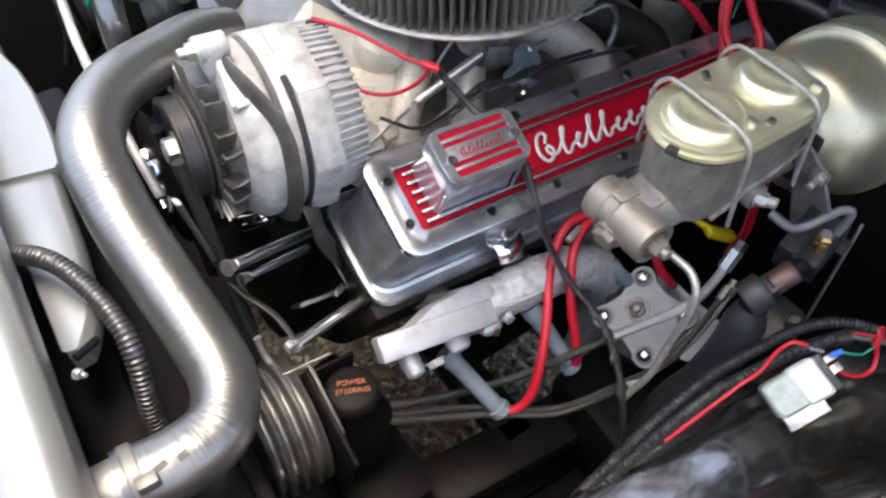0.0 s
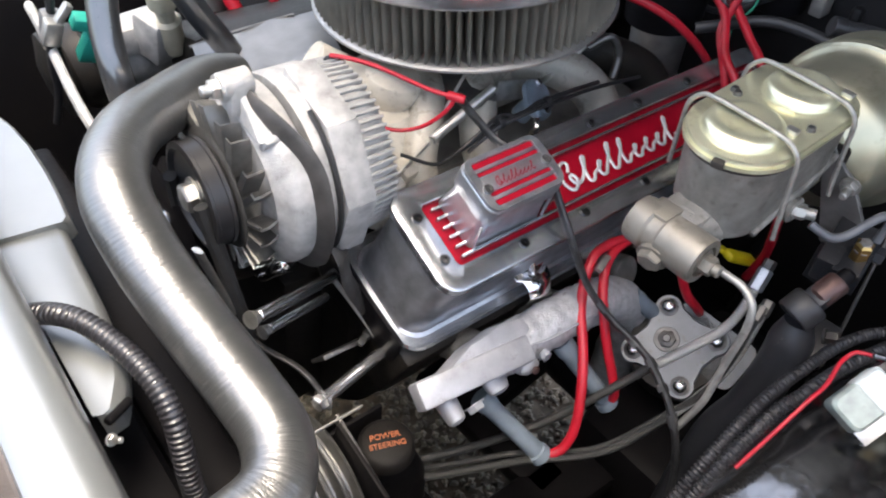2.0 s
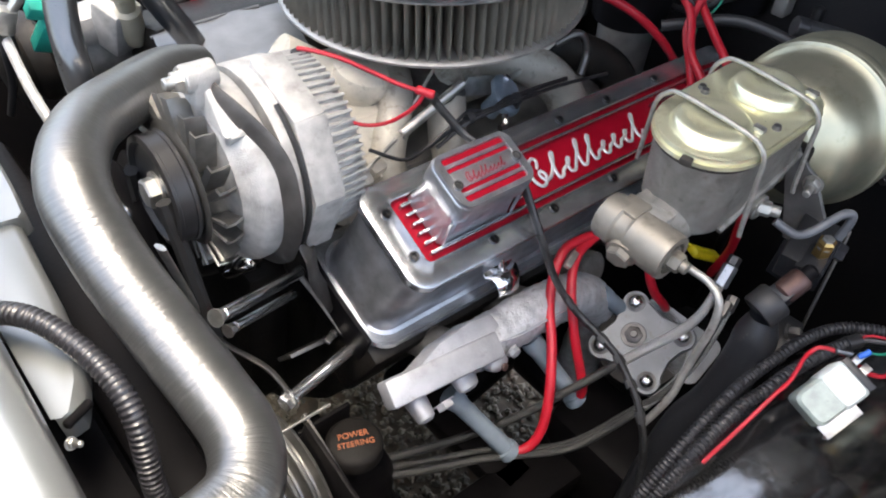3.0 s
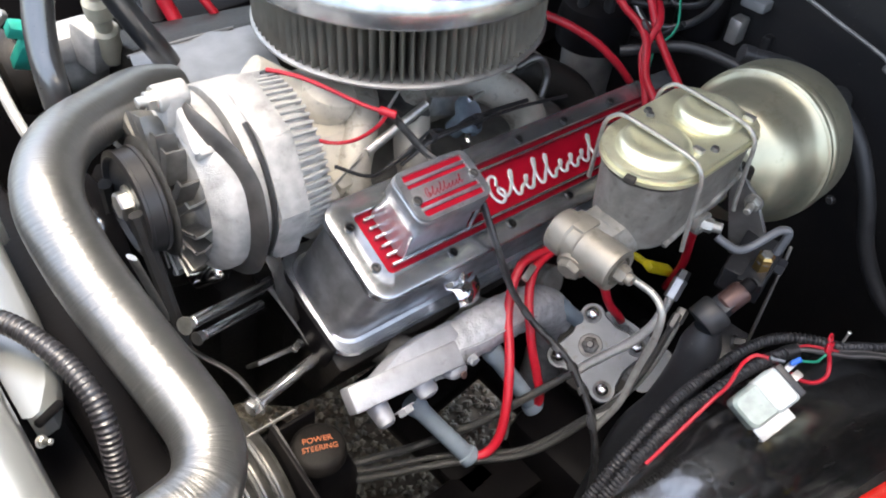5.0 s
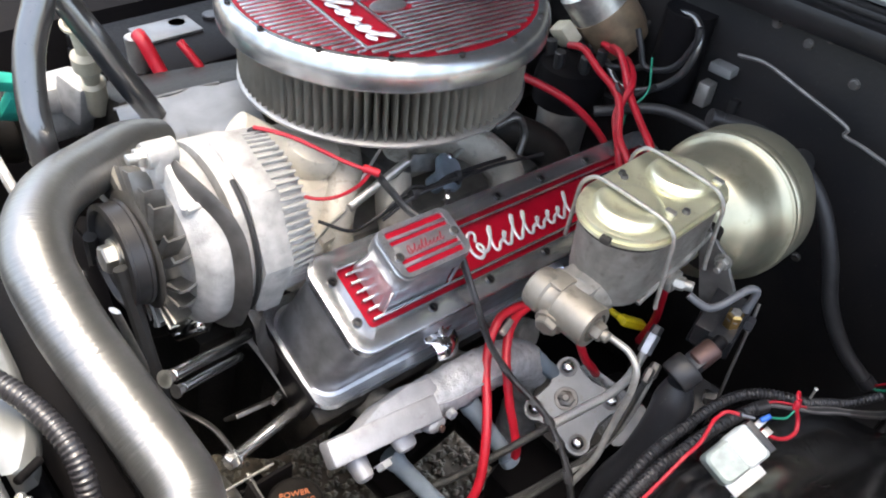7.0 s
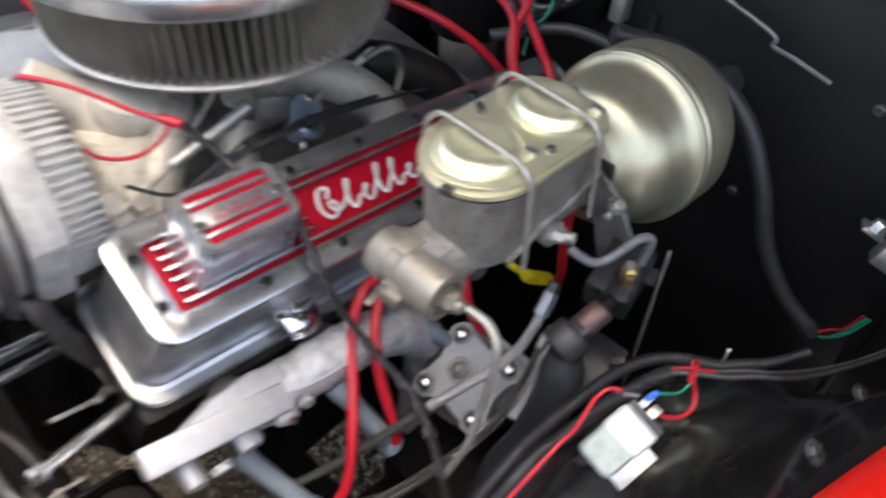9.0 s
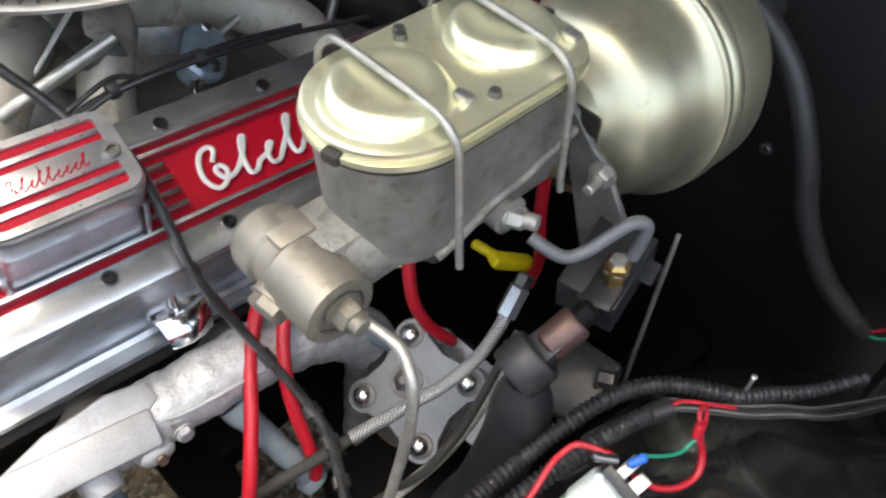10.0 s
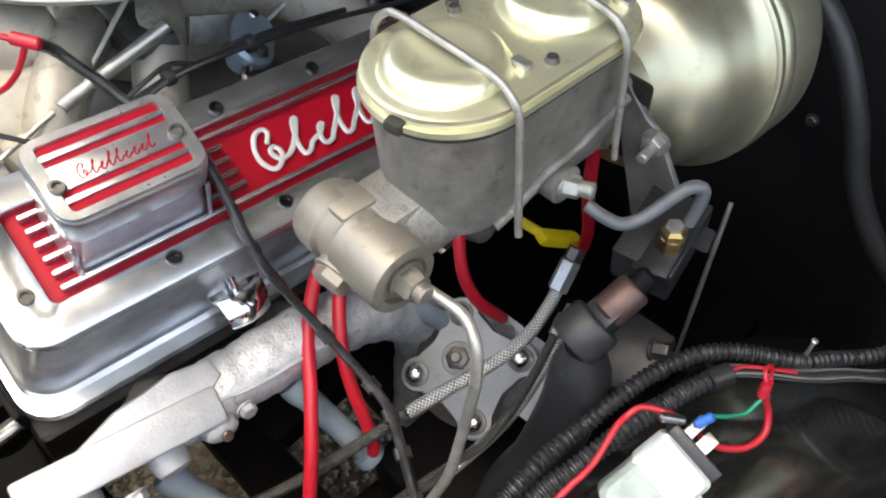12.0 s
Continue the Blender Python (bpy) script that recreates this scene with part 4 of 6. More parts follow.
# ---- alternator and front drive ----
def build_alternator():
    t = thing("alternator", "bare cast aluminium alternator with finned fan and black pulley", "alternator", ENG @ pose(-0.142, 0.143, 0.024))
    R = 0.07
    part("rear_housing", lathe([(0.02, 0.012), (0.05, 0.011), (0.061, 0.008), (0.0655, 0.0), (0.067, -0.018), (0.0655, -0.02)], 64, "x"), CAST_ALU, t)
    fin = None
    for i in range(66):
        a = 360 * i / 66
        m = pose(0, 0, 0, a) @ pose(-0.006, 0, 0.0662, 0, 4, 0)
        if fin is None:
            fin = part("cooling_fin", rbox(0.027, 0.003, 0.0046, 0.001), CAST_ALU, t)
            fin.matrix_basis = m
        else:
            share(fin, "cooling_fin", t, m)
    part("stator_ring", lathe([(0.06, -0.055), (R, -0.0545), (R + 0.0005, -0.053), (R + 0.0005, -0.02), (R, -0.0185), (0.06, -0.018)], 64, "x"), CAST_ALU, t)
    for a in (15, 59, 103):
        part("pad", rbox(0.025, 0.0585, 0.012, 0.0015, pose(0, 0, 0, a) @ pose(-0.031, 0, 0.0668)), CAST_ALU, t)
    part("front_housing", lathe([(0.048, -0.0865), (0.056, -0.0865), (0.0585, -0.0845), (0.064, -0.081), (0.069, -0.077), (0.0705, -0.0725), (0.0705, -0.062), (0.0695, -0.06), (0.066, -0.0595)], 64, "x"), CAST_ALU, t)
    part("housing_web", lathe([(0.012, -0.084), (0.055, -0.085), (0.055, -0.08), (0.012, -0.08)], 40, "x"), SOOT, t)
    part("ear_web", loft([(rr(0.014, 0.05, 0.004, 4, 0, -0.012), 0.058), (rr(0.013, 0.034, 0.004, 4, 0, -0.007), 0.068), (rr(0.012, 0.02, 0.004, 4), 0.078)]), CAST_ALU, t).matrix_basis = pose(-0.08, 0, 0)
    part("ear_web", rbox(0.011, 0.006, 0.03, 0.002, pose(0, 0, 0, 32) @ pose(-0.079, 0, 0.056)), CAST_ALU, t)
    part("upper_ear", join(rbox(0.018, 0.02, 0.026, 0.005, pose(-0.084, 0.0, 0.074)), moved(lathe([(0.0085, -0.011), (0.0095, -0.01), (0.0095, 0.01), (0.0085, 0.011)], 20, "x"), pose(-0.085, 0.0, 0.082))), CAST_ALU, t)
    part("ear_bolt", moved(join(hexbolt(0.007, 0.006), rod(0.004, (0, 0, 0), (0, 0, 0.012), 12)), pose(-0.096, 0.0, 0.082, 0, -90)), STEEL, t, "zinc plated bolt")
    part("lower_ear", rbox(0.024, 0.024, 0.03, 0.005, pose(-0.083, 0.01, -0.08)), CAST_ALU, t)
    fan = part("fan", lathe([(0.012, -0.1035), (0.044, -0.1035), (0.046, -0.1045), (0.044, -0.1055), (0.012, -0.1055)], 40, "x"), FAN_STEEL, t)
    blade = None
    for i in range(20):
        m = pose(0, 0, 0, 18 * i + (4 if i % 2 else 0))
        if blade is None:
            bm = slab(grid([0, 1, 2, 3, 4], lambda u, v: (-0.1045 + 0.0165 * v, -0.004 + 0.004 * u + (0.005 if v == 0 else 0.0), 0.036 + 0.0064 * u - 0.003 * (v == 1) * (u == 4)), [0, 0.12, 0.5, 1]), 0.0016)
            blade = part("blade", bm, FAN_STEEL, fan, "grey steel fan blade")
            blade.matrix_basis = m
        else:
            share(blade, "blade", fan, m)
    part("pulley", lathe([(0.008, -0.107), (0.039, -0.107), (0.0405, -0.1085), (0.0405, -0.111), (0.0395, -0.1115), (0.0395, -0.1205), (0.0405, -0.121), (0.0405, -0.1235), (0.036, -0.1245), (0.033, -0.121), (0.01, -0.12)], 48, "x"), PLASTIC, t, "black painted pulley")
    part("pulley_nut", moved(hexbolt(0.0112, 0.01), pose(-0.12, 0, 0, 0, -90)), STEEL, t, "zinc plated nut")
    # adjusting strap round the case
    line = []
    for a in range(88, 262, 12):
        line.append((-0.059, (R + 0.004) * math.cos(radians(a)), (R + 0.004) * math.sin(radians(a))))
    line = [(-0.0605 - 0.0205 * max(0, min(1, (142 - a) / 40)), y, z) for a, (x, y, z) in zip(range(88, 262, 12), line)]
    s = thing("alternator_strap", "dark curved steel strap round the alternator", "bracket", ENG @ pose(-0.142, 0.143, 0.024))
    low = [(-0.05, -0.074, -0.028), (-0.038, -0.074, -0.07), (-0.02, -0.075, -0.11)]
    part("strap", tube([p for p in line if p[1] > -0.071 or p[2] > -0.02] + low, 0.0055, 12, 4, shape=(0.4, 1.55)), DARK_STRAP, s)
    # thin black lead on the stator ring
    lead = []
    for a in range(114, 215, 12):
        lead.append((-0.0462, 0.0728 * math.cos(radians(a)), 0.0728 * math.sin(radians(a))))
    part("lead", tube(lead, 0.0021, 8, 4), RUBBER, s, "thin black lead")


def build_front_drive():
    for a, b, r, head in (((-0.256, 0.083, 0.884), (-0.172, 0.12, 0.838), 0.0052, 0), ((-0.247, 0.092, 0.853), (-0.185, 0.113, 0.827), 0.0042, 0), ((-0.237, 0.036, 0.812), (-0.172, 0.05, 0.804), 0.0052, 1)):
        t = thing("bracket_spacer", "polished steel bracket spacer rod", "spacer rod", Matrix.Translation(a), "bracket spacers")
        d = Vector(b) - Vector(a)
        part("rod", rod(r, (0, 0, 0), d, 16), SPACER, t)
        if not head:
            part("end_nut", moved(hexbolt(r * 1.1, 0.007), Matrix.Translation(-d.normalized() * 0.008) @ d.to_track_quat("Z", "Y").to_matrix().to_4x4()), STEEL, t, "zinc plated end nut")
        if head:
            part("bolt_head", moved(hexbolt(0.0075, 0.009), (-d).to_track_quat("Z", "Y").to_matrix().to_4x4()), SPACER, t)
    t = thing("accessory_bracket", "black steel accessory bracket at the front of the engine", "bracket", pose(-0.2, 0.08, 0.83))
    part("link_bar", tube([(-0.068, 0.034, 0.068), (-0.064, 0.022, 0.032), (-0.058, 0.01, 0.012), (-0.042, -0.02, 0.0), (-0.036, -0.045, -0.018)], 0.0042, 10, 6, shape=(1.3, 0.5)), DARK_STEEL, t)
    part("arm", tube([(-0.075, 0.03, 0.115), (-0.07, 0.026, 0.075), (-0.064, 0.022, 0.03)], 0.0045, 10, 6, shape=(1.4, 0.5)), STEEL, t)
    part("bolt", hexbolt(0.007, 0.007, pose(-0.062, 0.025, 0.03, 0, -70)), CHROME, t)
    part("rear_plate", rbox(0.004, 0.085, 0.1, 0.001, pose(0.03, 0.0, -0.02, 22)), BLACK_PAINT, t)
    part("rear_bar", tube([(0.027, 0.044, 0.012), (0.03, 0.02, 0.0), (0.032, -0.005, -0.014), (0.034, -0.026, -0.028)], 0.0048, 10, 4, shape=(1.2, 0.6)), STRAP, t)
    part("rear_clip", rbox(0.02, 0.006, 0.004, 0.001, pose(0.022, -0.012, -0.02, 20, 10, 30)), SPACER, t, "bright clip")
    part("stay", rod(0.0013, (-0.0597, -0.0632, -0.0206), (-0.0171, -0.0677, -0.0177), 10), STRAP, t, "thin bare stay")
    part("lower_plate", rbox(0.05, 0.004, 0.03, 0.001, pose(0.006, 0.0, -0.035, 40, 10)), DARK_STEEL, t)
    part("tensioner", moved(lathe([(0.012, 0), (0.013, 0.002), (0.013, 0.026), (0.011, 0.028)], 20), pose(-0.03, 0.05, 0.05, 30, 60)), CHROME, t)
    # crank and steering pump pulleys with belts
    p = thing("drive_pulley", "polished steel multi-groove drive pulley", "pulley", ENG @ pose(-0.285, -0.002, -0.19))
    prof = [(0.02, 0.0)]
    for k in range(4):
        prof += [(0.06, 0.001 + 0.012 * k), (0.061, 0.003 + 0.012 * k), (0.052, 0.0065 + 0.012 * k), (0.052, 0.0085 + 0.012 * k), (0.061, 0.0115 + 0.012 * k)]
    part("rim", lathe(prof + [(0.06, 0.05), (0.02, 0.05)], 56, "x"), FAN_STEEL, p)
    part("hub", lathe([(0.0, -0.012), (0.016, -0.01), (0.018, 0.0), (0.05, 0.002)], 40, "x"), BLACK_PAINT, p)
    for i in range(3):
        part("bolt", hexbolt(0.006, 0.006, pose(0, 0, 0, 120 * i) @ pose(-0.001, 0, 0.034, 0, -90)), STEEL, p)
    b = solo("fan_belt", tube([(-0.262, 0.115, 0.975), (-0.262, 0.107, 0.93), (-0.262, 0.1, 0.87), (-0.262, 0.09, 0.8), (-0.262, 0.06, 0.72)], 0.0065, 8, 6, shape=(0.8, 0.9)), RUBBER, "black rubber fan belt on the alternator pulley", "belt", (-0.262, 0.1, 0.87))
    solo("fan_belt", tube([(-0.262, 0.172, 0.965), (-0.262, 0.19, 0.88), (-0.262, 0.2, 0.75)], 0.0065, 8, 6, shape=(0.8, 0.9)), RUBBER, "black rubber fan belt behind the alternator pulley", "belt", (-0.262, 0.19, 0.88))
    w = thing("water_pump", "dark water pump with bright hub bolts", "water pump", ENG @ pose(-0.25, 0.2, -0.06))
    part("body", lathe([(0.03, 0), (0.055, 0.004), (0.06, 0.03), (0.05, 0.06)], 32, "x"), SOOT, w)
    part("pulley", lathe([(0.01, -0.02), (0.055, -0.019), (0.06, -0.015), (0.05, -0.008), (0.06, 0.0)], 40, "x"), BLACK_PAINT, w)
    for i in range(4):
        part("bolt", hexbolt(0.007, 0.008, pose(0, 0, 0, 90 * i + 20) @ pose(-0.02, 0, 0.025, 0, -90)), CHROME, w)
    # power steering pump
    s = thing("steering_pump", "black power steering pump with worn lettered cap", "steering pump", pose(-0.212, -0.009, 0.782, 0, 6, 0))
    part("reservoir", loft([(rr(0.06, 0.05, 0.02, 6, 0.01, 0.006), -0.13), (rr(0.064, 0.054, 0.024, 6, 0.01, 0.006), -0.07), (rr(0.05, 0.045, 0.02, 6, 0.006, 0.004), -0.04), (rr(0.03, 0.03, 0.014, 6, 0, 0), -0.03), (rr(0.03, 0.03, 0.014, 6, 0, 0), -0.01)]), BLACK_PAINT, s)
    cap = part("cap", lathe([(0.0, 0.001), (0.0185, 0.0), (0.0215, -0.002), (0.0232, -0.004), (0.0238, -0.013), (0.0222, -0.015)], 40), CAP_BLACK, s)
    part("lettering", moved(words("POWER", 0.0072), pose(0.001, 0.0036, 0.0008, 0, 0, -22)), ORANGE_INK, cap, "faded orange lettering")
    part("lettering", moved(words("STEERING", 0.0068), pose(-0.0015, -0.0044, 0.0008, 0, 0, -22)), ORANGE_INK, cap, "faded orange lettering")
    part("bracket", join(rbox(0.004, 0.09, 0.11, 0.001, pose(-0.032, -0.012, -0.035, 14)), rbox(0.05, 0.004, 0.08, 0.001, pose(-0.006, 0.034, -0.045))), BLACK_PAINT, s)
    part("bracket", rbox(0.003, 0.07, 0.012, 0.0008, pose(-0.026, 0.0, 0.004, 20)), DARK_STEEL, s)
    solo("steering_pump_line", tube([(-0.262, 0.062, 0.81), (-0.262, 0.052, 0.792), (-0.257, 0.032, 0.772), (-0.254, 0.012, 0.762), (-0.25, -0.012, 0.742), (-0.245, -0.035, 0.715)], 0.0035, 10), STEEL, "bent steel steering pump line", "pipe", (-0.257, 0.032, 0.772))


build_alternator()
build_front_drive()


# ---- brakes ----
def build_master_cylinder():
    t = thing("master_cylinder", "cast iron brake master cylinder with yellow zinc lid", "master cylinder", pose(0.085, -0.0795, 1.002))

    def outline(k, far=0.024, n=10):
        """Round at the front, squarer at the booster end."""
        out = []
        for i in range(2 * n + 1):
            a = radians(90 + 180 * i / (2 * n))
            out.append((-0.03 + (0.0395 + k) * math.cos(a), (0.0395 + k) * math.sin(a)))
        for cx, cy, a0 in ((0.066 - far, -0.0395 + far, 270), (0.066 - far, 0.0395 - far, 0)):
            for i in range(n):
                a = radians(a0 + 90 * i / (n - 1))
                out.append((cx + (far + k) * math.cos(a), cy + (far + k) * math.sin(a)))
        return out
    part("body", loft([(outline(-0.018), -0.077), (outline(-0.008), -0.072), (outline(-0.005), -0.06), (outline(-0.003), -0.012), (outline(-0.002), -0.008)]), CAST_IRON, t)
    part("gasket", loft([(outline(-0.0015), -0.0085), (outline(-0.0015), -0.005)]), GASKET, t)
    lid = part("lid", loft([(outline(-0.001), -0.0055), (outline(0.001), -0.0045), (outline(0.001), -0.0015), (outline(-0.0015), -0.001), (outline(-0.002), 0.0005), (outline(-0.0005), 0.0015), (outline(-0.0005), 0.0035), (outline(-0.003), 0.0045)]), ZINC_GOLD, t, "yellow zinc plated lid")
    part("gasket_tab", rbox(0.013, 0.009, 0.006, 0.0018, pose(-0.0655, -0.008, -0.003, 0, 0, 12)), GASKET, lid, "black gasket tab")
    for x, r in ((-0.034, 0.0285), (0.034, 0.0265)):
        part("dome", moved(lathe([(r + 0.002, 0.004), (r, 0.005), (r - 0.001, 0.0075), (r - 0.0025, 0.0105), (r - 0.006, 0.0125), (r - 0.011, 0.0128), (r - 0.013, 0.0118), (0.006, 0.0112), (0.0, 0.0112)], 48), pose(x, -0.001, 0)), ZINC_GOLD, lid)
    for x, y in ((0.0, -0.0305), (0.0, 0.031), (-0.003, -0.0335 + 0.06)):
        part("rivet", moved(lathe([(0.0, 0.0035), (0.0025, 0.0032), (0.0033, 0.001), (0.0033, 0)], 14), pose(x, y, 0.0042)), DARK_STEEL, lid)
    for x in (-0.034, 0.034):
        part("seam_clip", rbox(0.006, 0.009, 0.004, 0.001, pose(x + 0.022, -0.024, 0.006)), STEEL, lid)
    for x, name in ((-0.034, "bail_wire"), (0.034, "bail_wire")):
        s = 0.004 if x > 0 else 0
        pts = [(x - 0.004, 0.045, -0.05), (x - 0.004, 0.0435, -0.015), (x - 0.003, 0.0425, 0.004), (x - 0.002, 0.036, 0.0135), (x - 0.001, 0.027, 0.0165), (x, 0.0, 0.0155), (x + 0.001, -0.028, 0.013), (x + 0.001, -0.038, 0.009), (x + 0.001, -0.0435, 0.0), (x + 0.001, -0.045, -0.02), (x + 0.0, -0.0475, -0.05), (x - 0.0005, -0.049, -0.064 + s)]
        part(name, tube(pts, 0.0018, 10, 5), TUBE_STEEL, t, "bright steel bail wire")
    part("bore", moved(lathe([(0.016, -0.075), (0.021, -0.072), (0.0225, -0.06), (0.0225, 0.05), (0.025, 0.052), (0.025, 0.075)], 32, "x"), pose(0, 0, -0.069)), CAST_IRON, t)
    part("casting_rib", tube([(-0.034, -0.0335, -0.071), (-0.016, -0.0345, -0.064), (0.0, -0.035, -0.056), (0.02, -0.035, -0.054), (0.035, -0.035, -0.049), (0.06, -0.033, -0.046)], 0.0026, 10), CAST_IRON, t)
    part("flange", rbox(0.01, 0.08, 0.05, 0.004, pose(0.074, 0.002, -0.07)), SOOT, t)
    part("outlet_boss", moved(lathe([(0.0105, 0), (0.0105, 0.012), (0.009, 0.013)], 20), pose(0.009, -0.028, -0.068, 90)), CAST_IRON, t)
    part("pipe_nut", moved(join(hexbolt(0.0062, 0.009), rod(0.0045, (0, 0, 0), (0, 0, 0.016), 12)), pose(0.008, -0.039, -0.067, 84, 0, 20)), TUBE_STEEL, t, "zinc plated pipe nut")

    v = thing("pressure_valve", "bare cast iron brake pressure valve with hex plugs", "brake valve", pose(-0.004, -0.075, 0.937))
    part("barrel", lathe([(0.012, -0.024), (0.0175, -0.023), (0.0185, -0.02), (0.0185, -0.008), (0.0165, -0.006), (0.0165, 0.002), (0.0172, 0.004), (0.0182, 0.005), (0.0182, 0.0345), (0.0175, 0.0365), (0.0125, 0.037), (0.0125, 0.0335), (0.0, 0.0335)], 36), IRON_TAN, v).matrix_basis = pose(0, 0, 0, 90)
    part("flat", rbox(0.02, 0.02, 0.016, 0.002, pose(0.004, 0.006, 0.01)), IRON_TAN, v)
    part("mount", rbox(0.04, 0.035, 0.024, 0.006, pose(0.022, -0.002, 0.004)), CAST_IRON, v)
    part("plug", moved(join(hexbolt(0.0095, 0.007), lathe([(0.011, -0.006), (0.011, 0.001)], 20)), pose(-0.016, -0.006, -0.009, 10, -105)), IRON_TAN, v, "tan hex plug")
    part("line_nut", moved(join(hexbolt(0.0078, 0.01), rod(0.0048, (0, 0, 0), (0, 0, 0.015), 12)), pose(0.002, -0.034, -0.002, 90)), IRON_TAN, v)

    pts = [(0.0, -0.114, 0.934), (0.004, -0.126, 0.931), (0.006, -0.14, 0.928), (0.001, -0.152, 0.923), (-0.003, -0.156, 0.904), (-0.007, -0.155, 0.877), (-0.013, -0.155, 0.854), (-0.022, -0.156, 0.832), (-0.035, -0.15, 0.8)]
    solo("brake_line", tube(pts, 0.0029, 12), TUBE_STEEL, "bent bare steel brake line from the pressure valve", "brake line", pts[3], "brake lines")
    pts = [(0.093, -0.134, 0.932), (0.095, -0.142, 0.929), (0.1, -0.151, 0.926), (0.109, -0.157, 0.929), (0.12, -0.162, 0.937), (0.128, -0.166, 0.942), (0.134, -0.17, 0.94), (0.134, -0.171, 0.932), (0.131, -0.17, 0.918)]
    solo("brake_line", tube(pts, 0.0034, 12), LINE_GREY, "grey looped brake line to the valve block", "brake line", pts[4], "brake lines")


def build_booster():
    m = Matrix.Translation((0.233, -0.08, 0.923)) @ pose(0, 0, 0, 0, 6.3, 0) @ Matrix.Diagonal((0.97, 0.935, 0.935, 1))
    t = thing("brake_booster", "gold cadmium plated brake booster on the firewall", "brake booster", m)
    part("front_shell", lathe([(0.022, -0.082), (0.03, -0.081), (0.034, -0.078), (0.037, -0.066), (0.045, -0.06), (0.055, -0.055), (0.061, -0.047), (0.0655, -0.032), (0.069, -0.012), (0.0725, -0.006), (0.0765, -0.003)], 72, "x"), BOOSTER, t)
    part("seam_band", lathe([(0.0765, -0.0035), (0.0785, -0.002), (0.0785, 0.002), (0.077, 0.0035), (0.0785, 0.005), (0.0795, 0.008), (0.0795, 0.012), (0.078, 0.014)], 72, "x"), BOOSTER, t)
    part("rear_shell", lathe([(0.078, 0.014), (0.079, 0.018), (0.079, 0.04), (0.072, 0.058), (0.05, 0.066), (0.03, 0.068)], 72, "x"), BOOSTER, t)
    part("check_valve", rod(0.008, (-0.05, 0.03, 0.045), (-0.064, 0.033, 0.05), 16), PLASTIC, t, "black check valve")
    part("push_rod_boot", lathe([(0.016, 0.06), (0.016, 0.19)], 24, "x"), RUBBER, t)
    b = thing("valve_bracket", "dark steel bracket with plated stud", "bracket", pose(0.155, -0.13, 0.925))
    out = [(-0.03, 0.038), (-0.009, 0.018), (-0.001, 0.014), (0.021, -0.018), (0.022, -0.05), (-0.003, -0.054), (-0.024, 0.004)]
    part("plate", moved(prism([(-a, z) for a, z in out][::-1], -0.002, 0.002, 0.0006), pose(0, 0, 0, 90, 0, 90)), STRAP, b)
    part("stud_nut", moved(join(hexbolt(0.0064, 0.007), rod(0.0032, (0, 0, 0), (0, 0, 0.017), 12)), pose(-0.002, 0.0, 0.008, 0, -90, 10)), TUBE_STEEL, b, "plated nut and stud")
    part("lower_plate", rbox(0.004, 0.028, 0.05, 0.001, pose(0.002, -0.012, -0.07, 0, 10)), SHAFT, b)
    v = thing("valve_block", "dark combination valve block with brass fitting", "brake valve", pose(0.134, -0.156, 0.886, 0, -12, 12))
    part("block", rbox(0.05, 0.034, 0.028, 0.0015, pose(0.004, 0, 0)), SHAFT, v)
    part("brass_fitting", lathe([(0.007, 0.0), (0.007, 0.02), (0.005, 0.022)], 6), BRASS, v, "brass fitting").matrix_basis = pose(-0.006, -0.008, 0.01, 0, 6)
    part("fitting_nut", hexbolt(0.0052, 0.009, pose(-0.0045, -0.008, 0.024, 0, 6)), TUBE_STEEL, v)
    part("side_plug", hexbolt(0.0075, 0.014, pose(0.016, -0.01, 0.0, 90)), SHAFT, v)
    part("bracket_tab", rbox(0.026, 0.003, 0.02, 0.001, pose(-0.012, -0.006, 0.0145, 75, 0, 0)), SHAFT, v)


build_master_cylinder()
build_booster()


